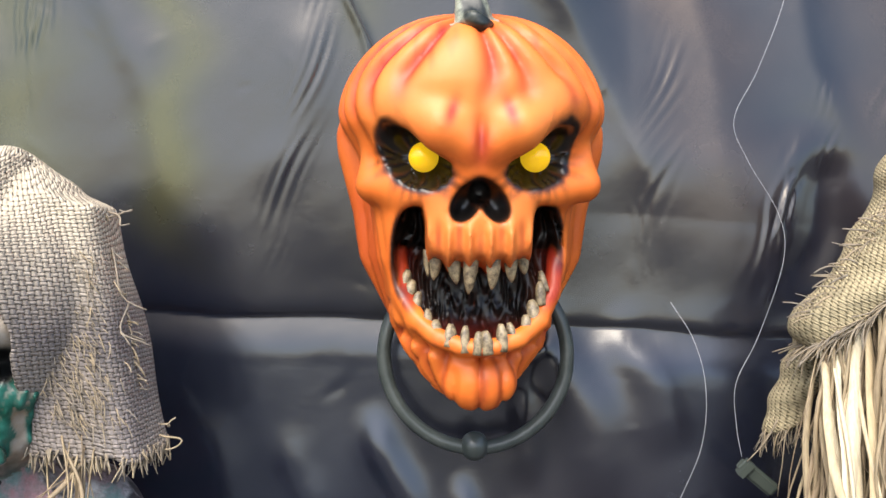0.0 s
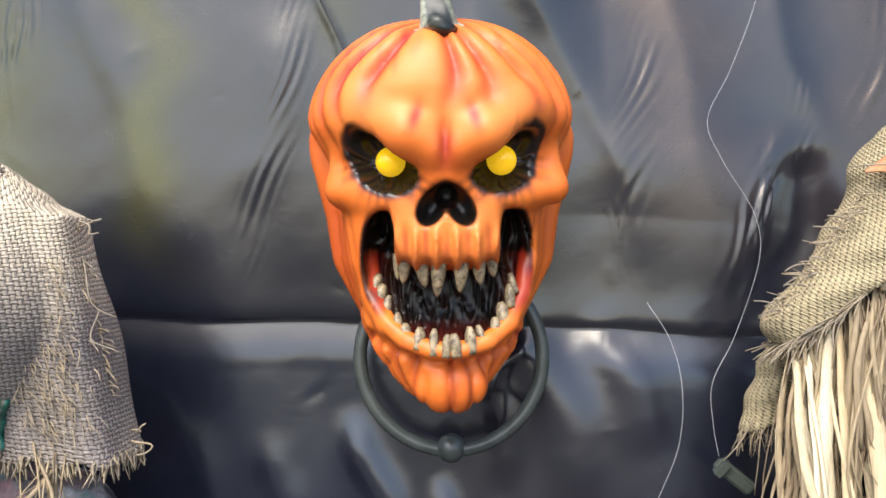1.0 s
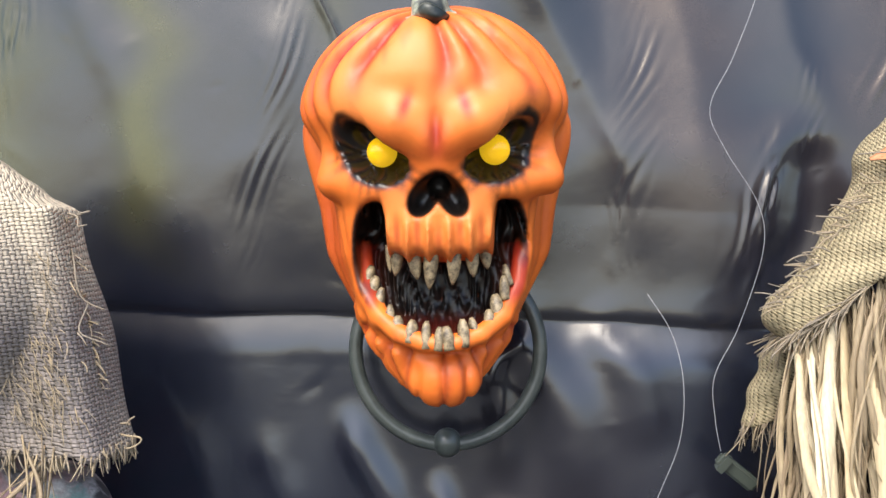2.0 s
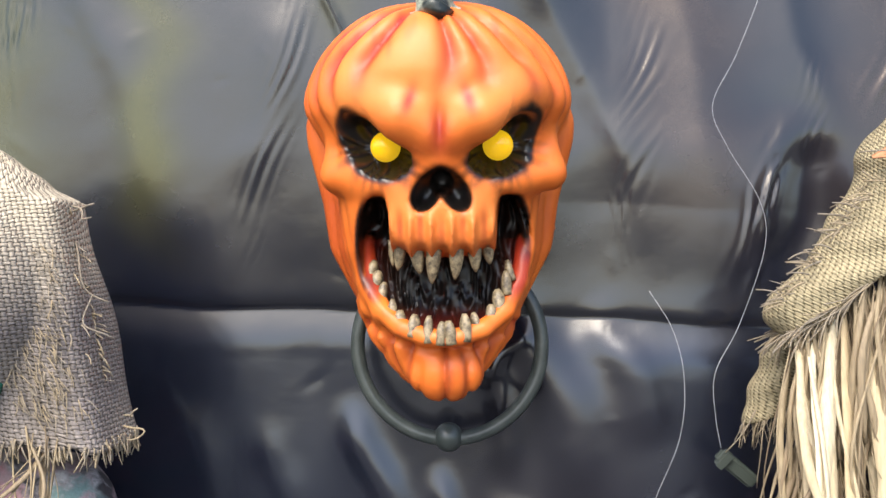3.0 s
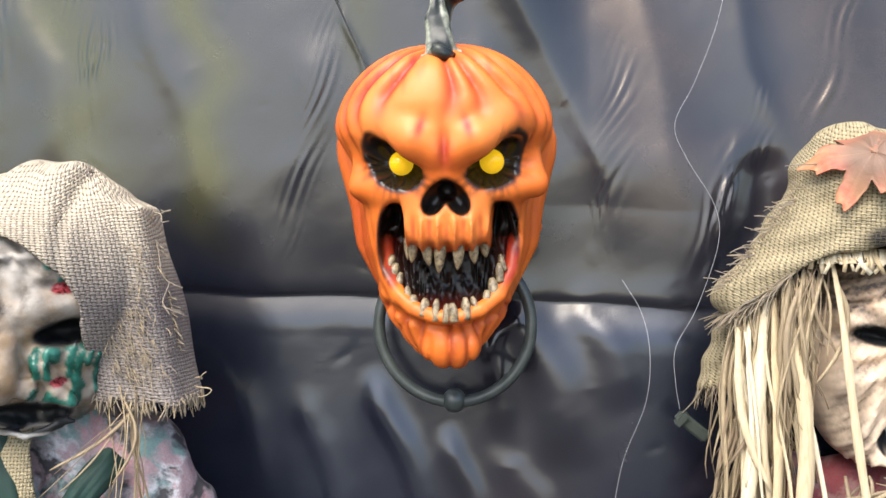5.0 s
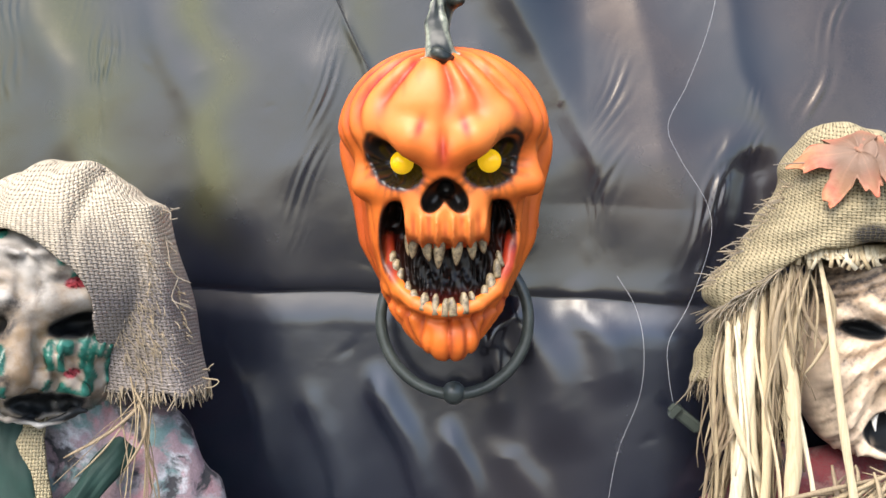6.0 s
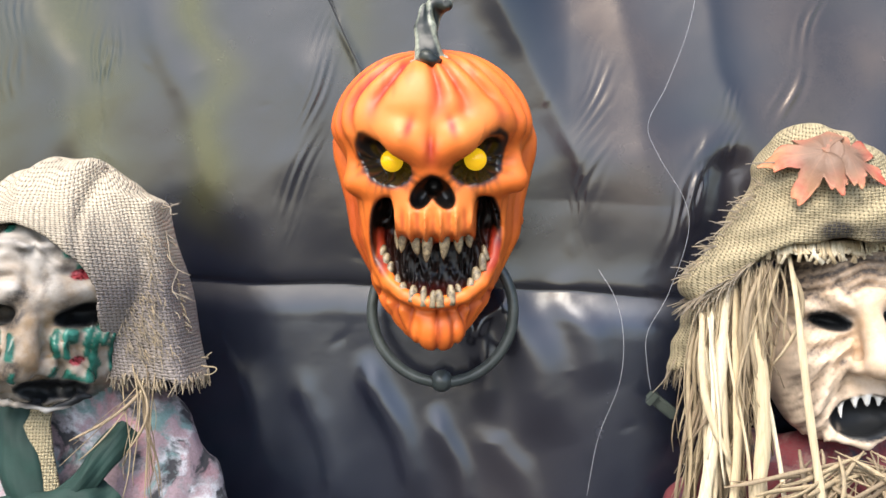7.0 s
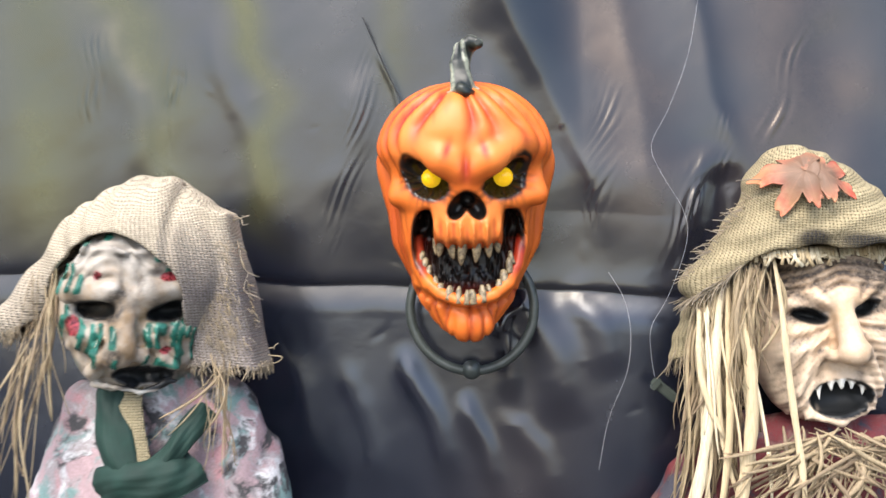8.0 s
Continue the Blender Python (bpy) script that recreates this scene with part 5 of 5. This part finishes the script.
def maple_leaf(size, seed, cup):
    """A five-lobed leaf, stem at the origin, tip along +y, with thickness and a cupped blade."""
    r = random.Random(seed)
    rim = []
    n = 150
    for i in range(n):
        a = -math.pi + 6.28318 * i / n
        lobes = 0.0
        for c, w, h in ((0, 0.30, 1.0), (0.95, 0.26, 0.88), (-0.95, 0.26, 0.88), (1.85, 0.30, 0.60), (-1.85, 0.30, 0.60)):
            d = abs(a - c)
            lobes = max(lobes, h * max(0, 1 - (d / (w * 2.1)) ** 1.25))
        rad = 0.26 + 0.74 * lobes * (1 + 0.10 * math.sin(a * 23 + seed)) + 0.03 * math.sin(a * 41) * lobes
        rim.append((rad * math.sin(a), rad * math.cos(a), a))
    pts, core, vein = [], [], []
    rings = 7
    for side in (1, -1):
        for k in range(rings + 1):
            t = k / rings
            for x, y, a in rim:
                px, py = x * t, y * t
                z = cup * (px * px + 0.6 * py * py) + 0.09 * math.sin(5 * px + seed) * t + 0.06 * math.sin(9 * py + 2 * seed) * t
                pts.append((px * size, py * size, (z + side * 0.008) * size))
                core.append(max(0, min(1, 1.6 - 1.9 * t * math.hypot(x, y))))
                vein.append(max(0, 1 - min(abs(a - c) for c in (0, 0.95, -0.95, 1.85, -1.85)) / 0.04) * 0.25)
    faces = []
    for s in (0, 1):
        o = s * (rings + 1) * n
        for k in range(rings):
            for i in range(n):
                j = (i + 1) % n
                q = (o + k * n + i, o + k * n + j, o + (k + 1) * n + j, o + (k + 1) * n + i)
                faces.append(q if s else q[::-1])
    o1, o2 = rings * n, (2 * rings + 1) * n
    for i in range(n):
        j = (i + 1) % n
        faces.append((o1 + i, o1 + j, o2 + j, o2 + i))
    me = mesh_of("leaf", pts, faces)
    paint(me, "core", core)
    paint(me, "vein", vein)
    return me


def leaf(at, size, seed, turn, cup, spin):
    me = maple_leaf(size, seed, cup)
    ob = put("maple_leaf", me, LEAF)
    ob.matrix_world = pose(*at, *turn) @ pose(0, 0, 0, 0, 0, spin)
    return tagged(ob, "faded red and brown artificial maple leaf pinned on the burlap hat", "leaf", group="leaves on the hat")


leaf((0.540, 0.822, 1.592), 0.078, 1, (54, 0, -18), -0.50, 92)
leaf((0.564, 0.814, 1.588), 0.062, 4, (52, 0, 8), -0.70, -62)


# raffia hair of the scarecrow
hair = new("raffia_hair")
hair.location = (0.46, 0.86, 1.44)
bpy.context.view_layer.update()
tagged(hair, "long pale raffia and husk strips hanging as hair under the hat", "straw hair")
me = tuft(11, [((0.430, 0.885, 1.430), (0.41, 0.870, 1.18), (0.042, 0.02, 0.02), (0.05, 0.025, 0.06), 80), ((0.462, 0.865, 1.450), (0.448, 0.855, 1.24), (0.020, 0.012, 0.01), (0.025, 0.015, 0.07), 26), ((0.487, 0.866, 1.470), (0.474, 0.852, 1.30), (0.018, 0.006, 0.008), (0.022, 0.010, 0.06), 20), ((0.44, 0.880, 1.43), (0.40, 0.865, 1.08), (0.04, 0.02, 0.02), (0.05, 0.02, 0.05), 40)], 0.6, (0.003, 0.008), 0.026)
tagged(part("thin_straw", me, RAFFIA_DARK, hair, "weathered thin raffia strands"), kind="stuff")
_r = random.Random(21)
broad = [((0.435, 0.872, 1.450), (0.372, 0.815, 1.04), 0.016), ((0.438, 0.870, 1.450), (0.402, 0.812, 1.02), 0.013), ((0.448, 0.868, 1.455), (0.445, 0.815, 1.03), 0.018), ((0.500, 0.858, 1.485), (0.518, 0.812, 1.05), 0.010), ((0.418, 0.875, 1.435), (0.352, 0.835, 1.04), 0.010)]
for _ in range(12):
    x = _r.uniform(0.390, 0.455)
    broad.append(((x, _r.uniform(0.872, 0.890), 1.405 + 0.9 * (x - 0.405) + 0.02), (x + _r.uniform(-0.075, 0.035), _r.uniform(0.815, 0.850), _r.uniform(1.03, 1.20)), _r.uniform(0.004, 0.010)))
for a, b, w in broad:
    p, f = ribbon(hang(_r, a, b, _r.uniform(0.004, 0.020), 16, _r.uniform(0.006, 0.022)), w, 0.0005, _r.uniform(-0.9, 0.9), fold=_r.uniform(0.05, 0.2))
    part("husk_strip", mesh_of("husk_strip", p, f), RAFFIA, hair, "broad cream-coloured husk strip")
# cropped straw along the brow
items = []
for i in range(95):
    x = 0.480 + 0.23 * i / 94 + _r.uniform(-0.003, 0.003)
    y = 0.864 - 0.022 * math.sin(3.14 * (i + 5) / 52)
    items.append(([(x, y, 1.478), (x + _r.uniform(-0.002, 0.002), y - 0.006, 1.462), (x + _r.uniform(-0.012, 0.012), y - 0.006, 1.460 + _r.uniform(-0.012, 0.010))], _r.uniform(0.002, 0.007), dict(thick=0.0005, fold=0.1, even=True)))
tagged(part("fringe", ribbons(items), RAFFIA, hair, "short cropped straw fringe"), kind="stuff")

me = tuft(31, [((0.60, 0.850, 1.185), (0.70, 0.815, 1.14), (0.05, 0.01, 0.02), (0.08, 0.02, 0.05), 34), ((0.56, 0.850, 1.185), (0.48, 0.825, 1.12), (0.05, 0.01, 0.02), (0.07, 0.02, 0.05), 34), ((0.60, 0.845, 1.18), (0.58, 0.82, 1.08), (0.08, 0.01, 0.02), (0.10, 0.02, 0.05), 40)], 0.8, (0.003, 0.009))
tagged(put("straw_collar", me, RAFFIA_DARK), "ruff of dry straw round the scarecrow's neck", "straw", kind="stuff")


# ---- small things on the wall ----
def wire(name, points, r, material, label, category, fine=8):
    """A thin line through control places, smoothed."""
    P = [Vector(p) for p in points]
    P = [2 * P[0] - P[1]] + P + [2 * P[-1] - P[-2]]
    out = []
    for i in range(1, len(P) - 2):
        for k in range(fine):
            t = k / fine
            a, b, c, d = P[i - 1], P[i], P[i + 1], P[i + 2]
            out.append(0.5 * ((2 * b) + (c - a) * t + (2 * a - 5 * b + 4 * c - d) * t * t + (3 * b - a - 3 * c + d) * t ** 3))
    out.append(P[-2])
    p, f = tube(out, [r] * len(out), 6)
    return tagged(put(name, mesh_of(name, p, f), material), label, category)


wire("nylon_line", [(0.274, 1.012, 1.436), (0.297, 0.995, 1.392), (0.305, 0.975, 1.338), (0.298, 0.970, 1.27), (0.267, 0.975, 1.188), (0.25, 0.98, 1.10)], 0.00032, LINE, "thin clear nylon line hanging from a hole in the sheet", "line")
wire("nylon_line", [(0.44, 1.02, 1.95), (0.414, 1.012, 1.812), (0.379, 1.010, 1.717), (0.349, 1.008, 1.655), (0.364, 1.004, 1.606), (0.401, 1.002, 1.54), (0.405, 1.0, 1.485), (0.374, 0.995, 1.398), (0.340, 0.975, 1.344), (0.338, 0.968, 1.297), (0.342, 0.962, 1.262)], 0.00030, LINE, "thin clear nylon line curling down to a plastic clip", "line")
wire("hanging_cord", [(-0.150, 1.015, 1.89), (-0.111, 1.010, 1.800), (-0.080, 1.000, 1.735), (-0.06, 0.985, 1.70)], 0.0014, CORD, "thin black cord that holds the pumpkin skull", "cord")


def clip():
    b = bmesh.new()
    bmesh.ops.create_cube(b, size=1, matrix=pose(0.357, 0.955, 1.241, 10, 40, 0) @ Matrix.Diagonal((0.052, 0.010, 0.017, 1)))
    bmesh.ops.bevel(b, geom=b.edges[:], offset=0.003, segments=3, affect="EDGES")
    bmesh.ops.create_cube(b, size=1, matrix=pose(0.342, 0.951, 1.252, 10, 40, 0) @ Matrix.Diagonal((0.008, 0.014, 0.020, 1)))
    me = bpy.data.meshes.new("plastic_clip")
    b.to_mesh(me)
    b.free()
    return me


tagged(put("plastic_clip", clip(), CLIP), "small grey-green plastic clip hanging on the line", "clip")
